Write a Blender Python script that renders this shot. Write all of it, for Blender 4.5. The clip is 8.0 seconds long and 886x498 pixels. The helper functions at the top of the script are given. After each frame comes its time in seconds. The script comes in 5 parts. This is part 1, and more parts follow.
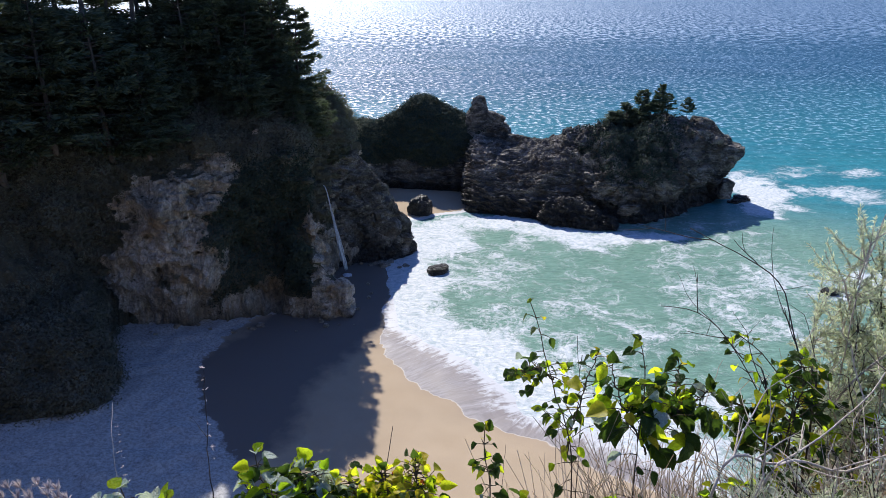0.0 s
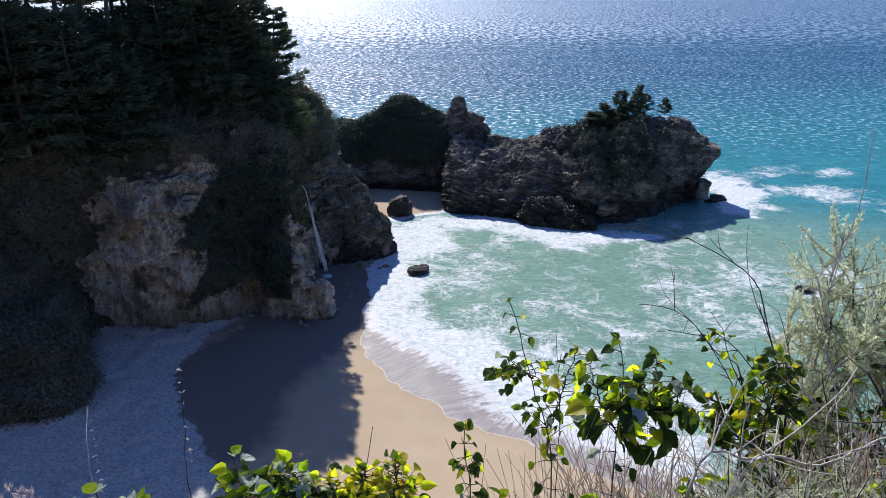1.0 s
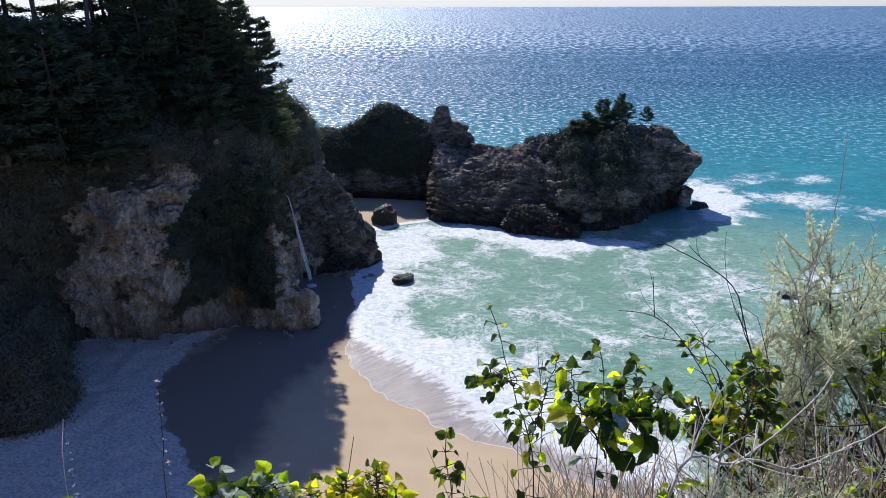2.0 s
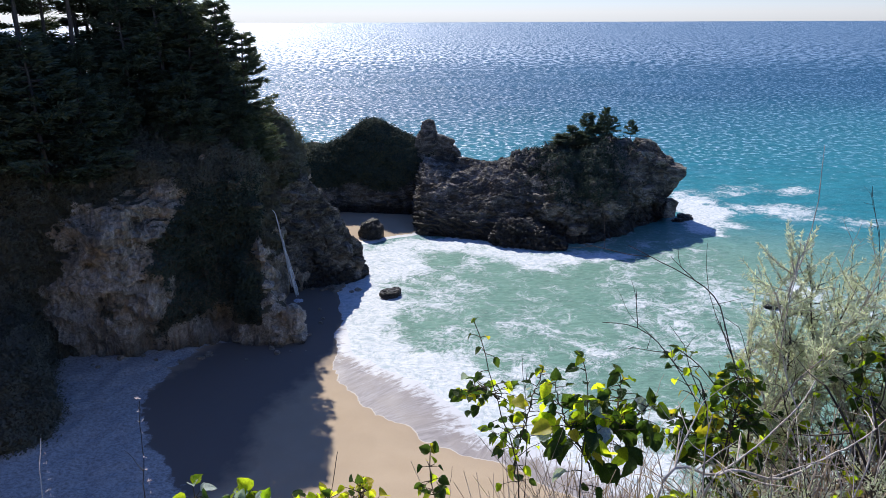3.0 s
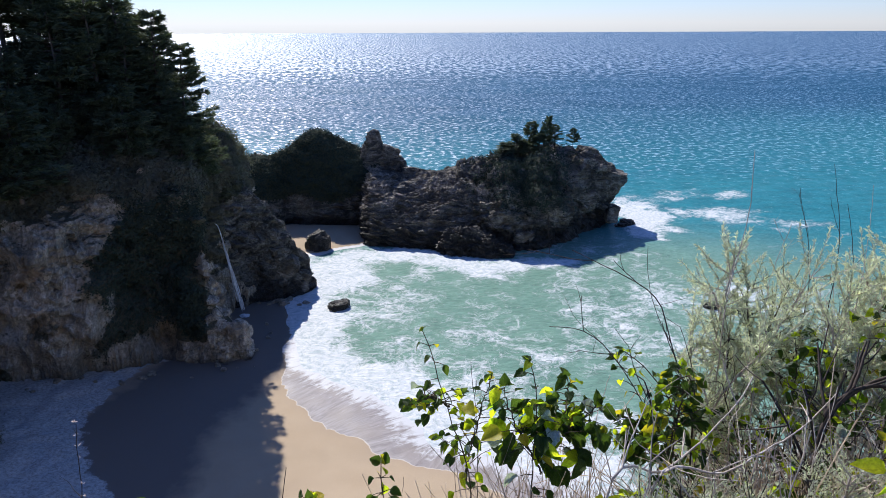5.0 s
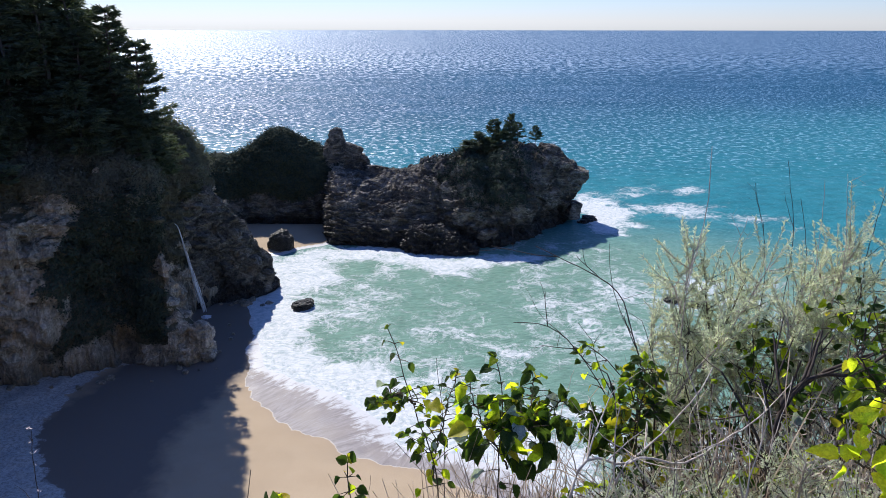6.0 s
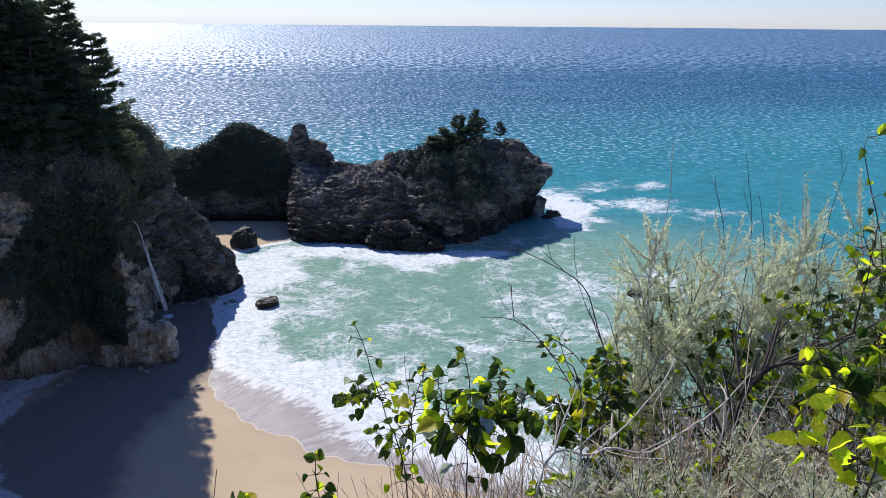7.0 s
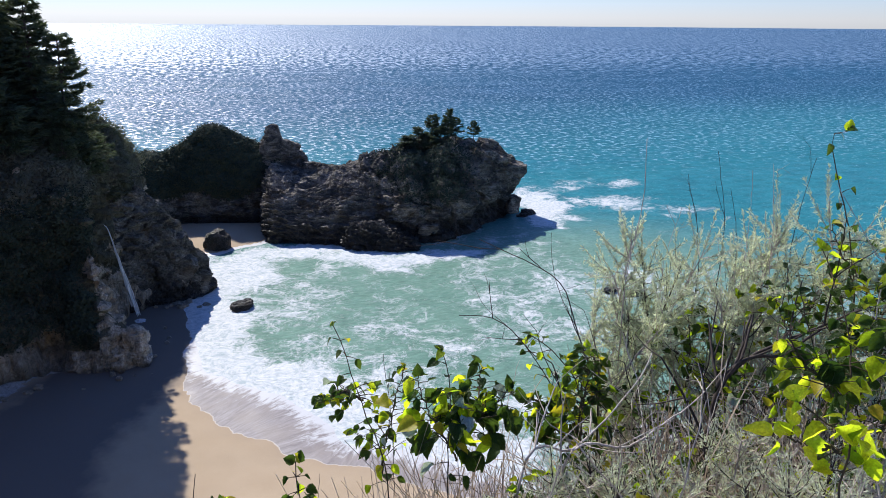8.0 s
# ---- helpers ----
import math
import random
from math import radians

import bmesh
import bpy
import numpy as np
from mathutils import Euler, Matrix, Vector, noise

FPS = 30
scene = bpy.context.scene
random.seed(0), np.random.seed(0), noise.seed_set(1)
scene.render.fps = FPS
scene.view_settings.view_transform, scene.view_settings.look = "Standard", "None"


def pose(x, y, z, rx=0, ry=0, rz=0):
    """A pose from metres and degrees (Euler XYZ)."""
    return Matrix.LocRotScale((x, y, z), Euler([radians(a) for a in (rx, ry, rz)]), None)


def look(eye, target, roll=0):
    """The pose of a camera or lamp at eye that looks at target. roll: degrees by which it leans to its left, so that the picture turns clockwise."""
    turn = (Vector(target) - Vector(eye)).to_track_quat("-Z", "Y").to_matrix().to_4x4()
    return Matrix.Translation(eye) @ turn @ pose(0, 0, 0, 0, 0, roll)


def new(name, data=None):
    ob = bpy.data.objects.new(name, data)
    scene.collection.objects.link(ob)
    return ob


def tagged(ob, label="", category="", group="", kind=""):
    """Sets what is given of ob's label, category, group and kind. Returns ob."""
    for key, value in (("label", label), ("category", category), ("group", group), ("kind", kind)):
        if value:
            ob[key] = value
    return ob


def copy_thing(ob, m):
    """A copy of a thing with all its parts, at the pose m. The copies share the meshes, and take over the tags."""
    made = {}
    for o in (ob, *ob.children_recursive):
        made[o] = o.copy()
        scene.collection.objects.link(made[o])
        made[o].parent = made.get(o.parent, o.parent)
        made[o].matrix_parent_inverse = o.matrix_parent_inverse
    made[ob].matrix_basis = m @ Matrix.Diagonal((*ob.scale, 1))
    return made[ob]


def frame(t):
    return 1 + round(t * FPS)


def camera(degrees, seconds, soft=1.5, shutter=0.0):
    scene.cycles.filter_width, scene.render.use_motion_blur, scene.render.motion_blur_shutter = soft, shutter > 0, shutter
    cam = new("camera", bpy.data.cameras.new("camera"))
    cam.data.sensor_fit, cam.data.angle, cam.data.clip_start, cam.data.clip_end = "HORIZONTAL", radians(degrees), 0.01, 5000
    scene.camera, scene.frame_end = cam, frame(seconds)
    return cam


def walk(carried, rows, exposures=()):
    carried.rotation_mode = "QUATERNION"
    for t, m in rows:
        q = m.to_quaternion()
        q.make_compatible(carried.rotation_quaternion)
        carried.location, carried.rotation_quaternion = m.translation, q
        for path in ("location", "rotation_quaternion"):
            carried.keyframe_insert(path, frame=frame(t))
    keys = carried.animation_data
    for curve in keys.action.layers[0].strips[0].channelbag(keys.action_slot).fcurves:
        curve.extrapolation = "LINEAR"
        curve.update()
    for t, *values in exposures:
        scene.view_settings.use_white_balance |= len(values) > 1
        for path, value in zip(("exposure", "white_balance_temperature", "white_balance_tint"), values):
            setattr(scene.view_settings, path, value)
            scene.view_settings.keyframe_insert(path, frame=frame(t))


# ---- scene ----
# The camera stands at the rim of a bluff, 60 m over the sea, and turns to the right.
cam = camera(65.54, 8.0, soft=0.65)
EYE = 60.0
PATH = [  # seconds, sideways drift, yaw, pitch, roll
    (0.0, 0.000, 5.040, -20.805, -0.538), (0.5, 0.001, 4.163, -20.849, -0.380),
    (1.0, 0.003, 3.275, -20.787, -0.225), (1.5, 0.008, 2.518, -20.543, -0.175),
    (3.0, 0.025, 0.787, -18.937, -0.222), (3.5, 0.028, 0.002, -18.515, -0.351),
    (4.0, 0.030, -1.021, -18.225, -0.385), (4.5, 0.030, -2.322, -18.139, -0.309),
    (6.0, 0.030, -6.888, -18.338, 0.149), (6.5, 0.029, -8.479, -18.503, 0.373),
    (7.0, 0.027, -9.917, -18.655, 0.614), (7.5, 0.023, -11.129, -18.725, 0.685),
    (8.0, 0.021, -12.046, -18.672, 0.531)]


def eye_pose(t, dx, yaw, pitch, roll):
    y, p = radians(yaw), radians(pitch)
    eye = Vector((dx, 0.0, EYE - 0.0015 * t))
    way = Vector((-math.sin(y) * math.cos(p), math.cos(y) * math.cos(p), math.sin(p)))
    return look(eye, eye + way * 10, roll)


walk(cam, [(r[0], eye_pose(*r)) for r in PATH], exposures=[(0.0, 0.32, 6050, 11), (8.0, 0.32, 6050, 11)])

# ---- daylight ----
SUN_AZ, SUN_EL = radians(20), radians(43.5)  # azimuth to the left of +y
sun_from = Vector((-math.sin(SUN_AZ) * math.cos(SUN_EL), math.cos(SUN_AZ) * math.cos(SUN_EL), math.sin(SUN_EL)))
sun = new("sun", bpy.data.lights.new("sun", "SUN"))
sun.data.energy, sun.data.angle, sun.data.color = 5.0, radians(0.53), (1.0, 0.94, 0.84)
sun.matrix_world = look(sun_from * 400, (0, 0, 0))
world = bpy.data.worlds.new("sky")
scene.world = world
world.use_nodes = True
wn = world.node_tree
sky = wn.nodes.new("ShaderNodeTexSky")
sky.sky_type, sky.sun_disc = "NISHITA", False
sky.sun_elevation, sky.sun_rotation = SUN_EL, -SUN_AZ
sky.air_density, sky.dust_density, sky.ozone_density, sky.altitude = 1.15, 0.0, 5.0, 400
cool = wn.nodes.new("ShaderNodeMix")
cool.data_type, cool.blend_type = "RGBA", "MULTIPLY"
cool.inputs[0].default_value = 1.0
cool.inputs[7].default_value = (0.80, 0.88, 1.24, 1)
wn.links.new(sky.outputs["Color"], cool.inputs[6])
wn.links.new(cool.outputs[2], wn.nodes["Background"].inputs["Color"])
wn.nodes["Background"].inputs["Strength"].default_value = 0.09


# ---- noise on arrays ----
def hash3(i, j, k, seed):
    h = (i * 374761393 + j * 668265263 + k * 2147483647 + seed * 974634941) & 0xFFFFFFFF
    h = ((h ^ (h >> 13)) * 1274126177) & 0xFFFFFFFF
    return ((h ^ (h >> 16)) & 0xFFFFFF) / float(0xFFFFFF)


def vnoise(p, seed=0):
    """Smooth value noise in -1..1 at the rows of p."""
    p = np.asarray(p, float)
    b = np.floor(p).astype(np.int64)
    f = p - b
    f = f * f * (3 - 2 * f)
    out = 0
    for di in (0, 1):
        for dj in (0, 1):
            for dk in (0, 1):
                w = (f[:, 0] if di else 1 - f[:, 0]) * (f[:, 1] if dj else 1 - f[:, 1]) * (f[:, 2] if dk else 1 - f[:, 2])
                out = out + w * hash3(b[:, 0] + di, b[:, 1] + dj, b[:, 2] + dk, seed)
    return out * 2 - 1


def fbm(p, octaves=4, seed=0, gain=0.5):
    p = np.asarray(p, float)
    total, amp = 0, 1.0
    for o in range(octaves):
        total = total + amp * vnoise(p * 2.03 ** o + 17.3 * o, seed + o)
        amp *= gain
    return total


def ridged(p, octaves=4, seed=0, gain=0.5):
    p = np.asarray(p, float)
    total, amp = 0, 1.0
    for o in range(octaves):
        total = total + amp * (1 - 2 * np.abs(vnoise(p * 2.03 ** o + 11.1 * o, seed + o)))
        amp *= gain
    return total


def cells(p, seed=0):
    """A blocky noise: a value per Voronoi cell, and the distance to the cell's edge."""
    p = np.asarray(p, float)
    b = np.floor(p).astype(np.int64)
    d1, d2, val = np.full(len(p), 9.0), np.full(len(p), 9.0), np.zeros(len(p))
    for di in (-1, 0, 1):
        for dj in (-1, 0, 1):
            for dk in (-1, 0, 1):
                c = b + (di, dj, dk)
                s = np.stack([hash3(c[:, 0], c[:, 1], c[:, 2], seed + k) for k in (1, 2, 3)], 1)
                d = np.linalg.norm(c + s - p, axis=1)
                near = d < d1
                d2 = np.where(near, d1, np.minimum(d2, d))
                val = np.where(near, hash3(c[:, 0], c[:, 1], c[:, 2], seed + 7), val)
                d1 = np.where(near, d, d1)
    return val, d2 - d1


def spline(pts, n, closed=True):
    """n points evenly along a Catmull-Rom curve through pts."""
    pts = np.asarray(pts, float)
    m = len(pts)
    segs = m if closed else m - 1
    out = []
    for i in range(segs):
        if closed:
            a, b, c, d = (pts[(i + k) % m] for k in (-1, 0, 1, 2))
        else:
            a, b, c, d = (pts[min(max(i + k, 0), m - 1)] for k in (-1, 0, 1, 2))
        t = np.linspace(0, 1, 40, endpoint=False)[:, None]
        out.append(0.5 * (2 * b + (c - a) * t + (2 * a - 5 * b + 4 * c - d) * t ** 2 + (3 * b - a - 3 * c + d) * t ** 3))
    out = np.concatenate(out + [pts[:1] if closed else pts[-1:]])
    s = np.concatenate([[0], np.cumsum(np.linalg.norm(np.diff(out, axis=0), axis=1))])
    want = np.linspace(0, s[-1], n, endpoint=not closed)
    return np.stack([np.interp(want, s, out[:, k]) for k in range(out.shape[1])], 1)


def seg_distance(p, line):
    """Distance from rows of p (x, y) to a polyline, with the nearest place along it."""
    best, where = np.full(len(p), 1e9), np.zeros(len(p))
    for i in range(len(line) - 1):
        a, d = line[i, :2], line[i + 1, :2] - line[i, :2]
        t = np.clip(((p - a) @ d) / max(d @ d, 1e-9), 0, 1)
        r = np.linalg.norm(p - a - t[:, None] * d, axis=1)
        near = r < best
        best, where = np.where(near, r, best), np.where(near, i + t, where)
    return best, where


def inside(p, poly):
    odd = np.zeros(len(p), bool)
    for a, b in zip(poly, np.roll(poly, -1, axis=0)):
        cross = (a[1] > p[:, 1]) != (b[1] > p[:, 1])
        with np.errstate(divide="ignore", invalid="ignore"):
            x = a[0] + (p[:, 1] - a[1]) * (b[0] - a[0]) / (b[1] - a[1])
        odd ^= cross & (p[:, 0] < x)
    return odd


def smooth(x, a, b):
    t = np.clip((x - a) / (b - a), 0, 1)
    return t * t * (3 - 2 * t)


# ---- materials ----
def material(name, rough=0.9, metal=0.0, spec=0.3):
    m = bpy.data.materials.new(name)
    m.use_nodes = True
    b = m.node_tree.nodes["Principled BSDF"]
    b.inputs["Roughness"].default_value, b.inputs["Metallic"].default_value = rough, metal
    b.inputs["Specular IOR Level"].default_value = spec
    return m, m.node_tree, b


def node(nt, kind, **values):
    n = nt.nodes.new(kind)
    for k, v in values.items():
        if k in n.inputs:
            n.inputs[k].default_value = v
        else:
            setattr(n, k, v)
    return n


def place_of(nt, scale=(1, 1, 1), turn=(0, 0, 0)):
    c = node(nt, "ShaderNodeTexCoord")
    m = node(nt, "ShaderNodeMapping")
    m.inputs["Scale"].default_value, m.inputs["Rotation"].default_value = scale, turn
    nt.links.new(c.outputs["Object"], m.inputs["Vector"])
    return m.outputs["Vector"]


def grain_of(nt, angle, scale):
    """Object coordinates turned first and scaled after, for a grain that runs at an angle to the axes."""
    m = node(nt, "ShaderNodeMapping")
    m.inputs["Scale"].default_value = scale
    nt.links.new(place_of(nt, (1, 1, 1), (0, 0, -angle)), m.inputs["Vector"])
    return m.outputs["Vector"]


def noise_of(nt, vec, scale, detail=4.0, rough=0.55, warp=0.0):
    n = node(nt, "ShaderNodeTexNoise", Scale=scale, Detail=detail, Roughness=rough, Distortion=warp)
    nt.links.new(vec, n.inputs["Vector"])
    return n.outputs["Fac"]


def ramp(nt, fac, stops):
    r = node(nt, "ShaderNodeValToRGB")
    while len(r.color_ramp.elements) < len(stops):
        r.color_ramp.elements.new(0.5)
    for e, (at, col) in zip(r.color_ramp.elements, stops):
        e.position, e.color = at, (*col, 1) if len(col) == 3 else col
    nt.links.new(fac, r.inputs["Fac"])
    return r.outputs["Color"]


def grey(v):
    return (v, v, v)


def mix(nt, fac, a, b, mode="MIX"):
    m = node(nt, "ShaderNodeMix", data_type="RGBA", blend_type=mode)
    for sock, v in ((m.inputs[0], fac), (m.inputs[6], a), (m.inputs[7], b)):
        if isinstance(v, (int, float)):
            sock.default_value = v
        elif isinstance(v, tuple):
            sock.default_value = (*v, 1)
        else:
            nt.links.new(v, sock)
    return m.outputs[2]


def calc(nt, op, a, b=0.0, clamp=False):
    m = node(nt, "ShaderNodeMath", operation=op, use_clamp=clamp)
    for sock, v in zip(m.inputs, (a, b)):
        if isinstance(v, (int, float)):
            sock.default_value = v
        else:
            nt.links.new(v, sock)
    return m.outputs[0]


def attr(nt, name):
    return node(nt, "ShaderNodeAttribute", attribute_name=name).outputs["Fac"]


def bump(nt, b, height, strength=0.5, distance=0.1, under=None):
    n = node(nt, "ShaderNodeBump", Strength=strength, Distance=distance)
    nt.links.new(height, n.inputs["Height"])
    if under is not None:
        nt.links.new(under, n.inputs["Normal"])
    if b is not None:
        nt.links.new(n.outputs["Normal"], b.inputs["Normal"])
    return n.outputs["Normal"]


def rock_material(name, dark, mid, light, tilt=0.5, scale=1.0, grain=(0.25, 0.35, 1.6), moss=(0.04, 0.046, 0.028)):
    """Layered, cracked rock with a green-brown cover where the mesh says so."""
    m, nt, b = material(name, 0.88, spec=0.25)
    v = place_of(nt)
    lay = place_of(nt, grain, (tilt, 0.35 * tilt, 0.3))
    big = noise_of(nt, v, 0.11 * scale, 5, 0.6, 0.4)
    strata = noise_of(nt, lay, 0.55 * scale, 7, 0.65, 1.2)
    fine = noise_of(nt, v, 1.9 * scale, 8, 0.7)
    col = ramp(nt, mix(nt, 0.5, big, strata), [(0.3, dark), (0.47, mid), (0.62, light)])
    col = mix(nt, 0.75, col, ramp(nt, fine, [(0.3, grey(0.25)), (0.5, grey(0.9)), (0.7, grey(1.5))]), "MULTIPLY")
    rust = ramp(nt, noise_of(nt, v, 0.23 * scale, 4, 0.6), [(0.52, grey(0)), (0.68, grey(0.55))])
    col = mix(nt, rust, col, (mid[0] * 1.35, mid[1] * 1.0, mid[2] * 0.62))
    cover = calc(nt, "ADD", attr(nt, "cover"), calc(nt, "MULTIPLY", calc(nt, "SUBTRACT", noise_of(nt, v, 0.8, 6, 0.7), 0.5), 1.3), True)
    green = mix(nt, noise_of(nt, v, 2.4, 5), moss, (moss[0] * 2.6, moss[1] * 2.2, moss[2] * 1.9))
    col = mix(nt, ramp(nt, cover, [(0.45, grey(0)), (0.6, grey(1))]), col, green)
    wet = attr(nt, "wet")
    col = mix(nt, wet, col, mix(nt, 0.82, col, (0.016, 0.015, 0.014)))
    nt.links.new(col, b.inputs["Base Color"])
    nt.links.new(calc(nt, "SUBTRACT", 0.9, calc(nt, "MULTIPLY", wet, 0.55)), b.inputs["Roughness"])
    low = bump(nt, None, strata, 1.0, 1.3)
    crack = node(nt, "ShaderNodeTexVoronoi", Scale=0.7 * scale, feature="DISTANCE_TO_EDGE")
    nt.links.new(lay, crack.inputs["Vector"])
    low = bump(nt, None, ramp(nt, crack.outputs["Distance"], [(0.0, grey(0)), (0.12, grey(1))]), 0.45, 0.35, low)
    bump(nt, b, fine, 0.7, 0.35, low)
    return m


ROCK_CLIFF = rock_material("cliff_rock", (0.095, 0.086, 0.07), (0.34, 0.30, 0.235), (0.66, 0.60, 0.50), tilt=0.25, grain=(1.1, 1.0, 0.26), moss=(0.058, 0.062, 0.046))
ROCK_SEA = rock_material("sea_rock", (0.03, 0.028, 0.026), (0.108, 0.098, 0.083), (0.44, 0.385, 0.31), tilt=0.6, scale=1.3, grain=(0.4, 0.5, 1.3))
ROCK_SPUR = rock_material("spur_rock", (0.04, 0.039, 0.036), (0.115, 0.11, 0.096), (0.33, 0.31, 0.27), tilt=-0.9, scale=1.2, grain=(0.45, 0.5, 1.2))


# ---- building helpers ----
def mesh_of(name, verts, faces, mat, smooth_shade=True, attrs=None):
    me = bpy.data.meshes.new(name)
    verts, faces = np.asarray(verts, np.float32), np.asarray(faces, np.int32)
    me.vertices.add(len(verts))
    me.vertices.foreach_set("co", verts.ravel())
    k = faces.shape[1]
    me.loops.add(faces.size)
    me.loops.foreach_set("vertex_index", faces.ravel())
    me.polygons.add(len(faces))
    me.polygons.foreach_set("loop_start", np.arange(0, faces.size, k, dtype=np.int32))
    me.polygons.foreach_set("use_smooth", np.full(len(faces), smooth_shade))
    for key, vals in (attrs or {}).items():
        a = me.attributes.new(key, "FLOAT", "POINT")
        a.data.foreach_set("value", np.asarray(vals, np.float32))
    me.materials.append(mat)
    me.update(calc_edges=True)
    return me


def grid_faces(nu, nv, wrap=False):
    """Quads of nv rows of nu points."""
    i = np.arange(nu if wrap else nu - 1)
    j = np.arange(nv - 1)
    i, j = np.meshgrid(i, j)
    i, j = i.ravel(), j.ravel()
    n = (i + 1) % nu
    return np.stack([j * nu + i, j * nu + n, (j + 1) * nu + n, (j + 1) * nu + i], 1)


def normals_of(grid, wrap):
    """Normals of a grid of points (rows, columns, 3)."""
    if wrap:
        du = np.roll(grid, -1, 1) - np.roll(grid, 1, 1)
    else:
        du = np.gradient(grid, axis=1)
    dv = np.gradient(grid, axis=0)
    n = np.cross(du, dv)
    return n / (np.linalg.norm(n, axis=2, keepdims=True) + 1e-9)


def dome(outline, spine, nu=400, nv=120, boxy=3.0, rough=1.6, scale=0.09, strata=0.5, blocks=0.8, block_size=0.35,
         sink=2.5, seed=0, cover=None, lip=0.0, tidal=2.5, tilt=(0.12, 0.2), flute=0.0, shape=None, bands=0.42):
    """A rock mass that rises from a closed outline to a spine line: points, faces and attributes."""
    o = spline(outline, nu)
    line = spline(spine, 60, closed=False)
    r, w = seg_distance(o, line)
    s = np.stack([np.interp(w, np.arange(60), line[:, k]) for k in range(3)], 1)
    for k in range(3):  # ease the jumps between neighbouring feet of the spine
        s[:, k] = sum(np.roll(s[:, k], q) for q in range(-6, 7)) / 13
    box = np.full(nu, float(boxy)) if np.isscalar(boxy) else np.asarray(boxy(o))
    phi = np.linspace(0, math.pi / 2, nv)
    phi = (phi + (math.pi / 2) * (np.linspace(0, 1, nv) ** 1.0)) / 2
    c, sn = np.cos(phi)[:, None], np.sin(phi)[:, None]
    a = 1 - np.clip(c, 0, 1) ** (2 / box[None])
    hgt = np.clip(sn, 0, 1) ** (2 / box[None])
    a = a - lip * np.sin(np.clip(hgt, 0, 1) * math.pi) * (hgt < 0.999)
    g = np.empty((nv + 4, nu, 3))
    g[4:, :, :2] = o[None] * (1 - a[..., None]) + s[None, :, :2] * a[..., None]
    g[4:, :, 2] = hgt * s[None, :, 2]
    for k in range(4):
        out = o + (o - s[:, :2]) * 0.01 * (4 - k)
        g[k, :, :2], g[k, :, 2] = out, -sink * (4 - k) / 4
    n = normals_of(g, True)
    if n[nv // 3].mean(0)[2] < 0 and (n[nv // 2, :, 2].mean() < 0):
        n = -n
    flat = g.reshape(-1, 3)
    q = flat.copy()
    q[:, 2] *= 0.8
    skew = q @ np.array([[1, 0.25, 0], [-0.2, 1, 0.3], [0.45, 0.1, 1]])
    d = rough * (0.75 * fbm(q * scale, 3, seed) + 0.5 * ridged(skew * scale * 2.4 * (1, 1, 1.5), 6, seed + 20, 0.58))
    lay = flat[:, 2] + flat[:, 0] * tilt[0] + flat[:, 1] * tilt[1] + 1.2 * fbm(flat * 0.12, 2, seed + 5)
    d += strata * (((lay * bands) % 1) ** 1.5 - 0.45) * (0.6 + 0.4 * vnoise(flat * 0.3, seed + 9))
    bent = flat + 1.6 * np.stack([fbm(flat * 0.3 + k * 9, 3, seed + 60 + k) for k in range(3)], 1)
    val, edge = cells(bent * block_size * (1.0, 1.0, 1.35), seed)
    d += blocks * ((val - 0.5) * 1.3 - 0.55 * np.exp(-edge * 9))
    val, edge = cells(bent * block_size * 2.7 * (1.0, 1.0, 1.8) + 5.1, seed + 3)
    d += 0.3 * blocks * ((val - 0.5) * 1.3 - 0.4 * np.exp(-edge * 8))
    if flute:
        d += flute * ridged(flat * (0.22, 0.22, 0.045) + 3.3, 3, seed + 40)
    if shape is not None:
        d += shape(flat)
    d *= np.repeat(np.concatenate([[0.4, 0.6, 0.8, 1.0], np.ones(nv)]), nu)
    flat = flat + n.reshape(-1, 3) * d[:, None]
    grid = flat.reshape(nv + 4, nu, 3)
    n2 = normals_of(grid, True)
    if (n2[..., 2].mean() < 0):
        n2 = -n2
    up = n2[..., 2].ravel()
    cov = np.zeros(len(flat)) if cover is None else cover(flat, up)
    wet = 1 - smooth(flat[:, 2] + 0.8 * vnoise(flat * 0.4, 4), tidal * 0.35, tidal)
    f = grid_faces(nu, nv + 4, True)
    if np.cross(n[nv // 2, 0], (0, 0, 1)).any():
        mid = grid[nv // 2]
        e1, e2 = mid[1] - mid[0], grid[nv // 2 + 1, 0] - mid[0]
        outward = mid[0] - np.append(s[0, :2], mid[0, 2])
        if np.dot(np.cross(e1, e2), outward) < 0:
            f = f[:, ::-1]
    return flat, f, {"cover": cov, "wet": wet}, grid, n2


def rock_mass(name, mat, label, category, soft=False, **kw):
    v, f, at, grid, n = dome(**kw)
    ob = new(name, mesh_of(name, v, f, mat, soft, at))
    tagged(ob, label, category)
    return ob, grid, n


# ---- the lie of the shore ----
SHORE = np.array([(-31, 150), (-27, 146.5), (-24.5, 141), (-22.8, 131), (-19.5, 116.5), (-12, 109), (-3, 101), (1.4, 94), (4, 89), (9, 86.3),
                  (20, 80), (40, 66), (75, 52), (150, 40), (600, 30), (4900, 0)], float)
SHORE = np.concatenate([spline(SHORE[:13], 110, False), SHORE[13:]])
LAND = np.concatenate([SHORE, [(4900, -4900), (-4900, -4900), (-4900, 170), (-60, 170)]])
WETLINE = np.array([(-28, 148), (-24.5, 140), (-23.5, 131), (-22.6, 121), (-21.4, 110), (-18, 102), (-13, 94.5), (-5, 88), (1.8, 83.4), (9.5, 79), (20, 72), (40, 58), (75, 44), (150, 30), (4900, -60)], float)
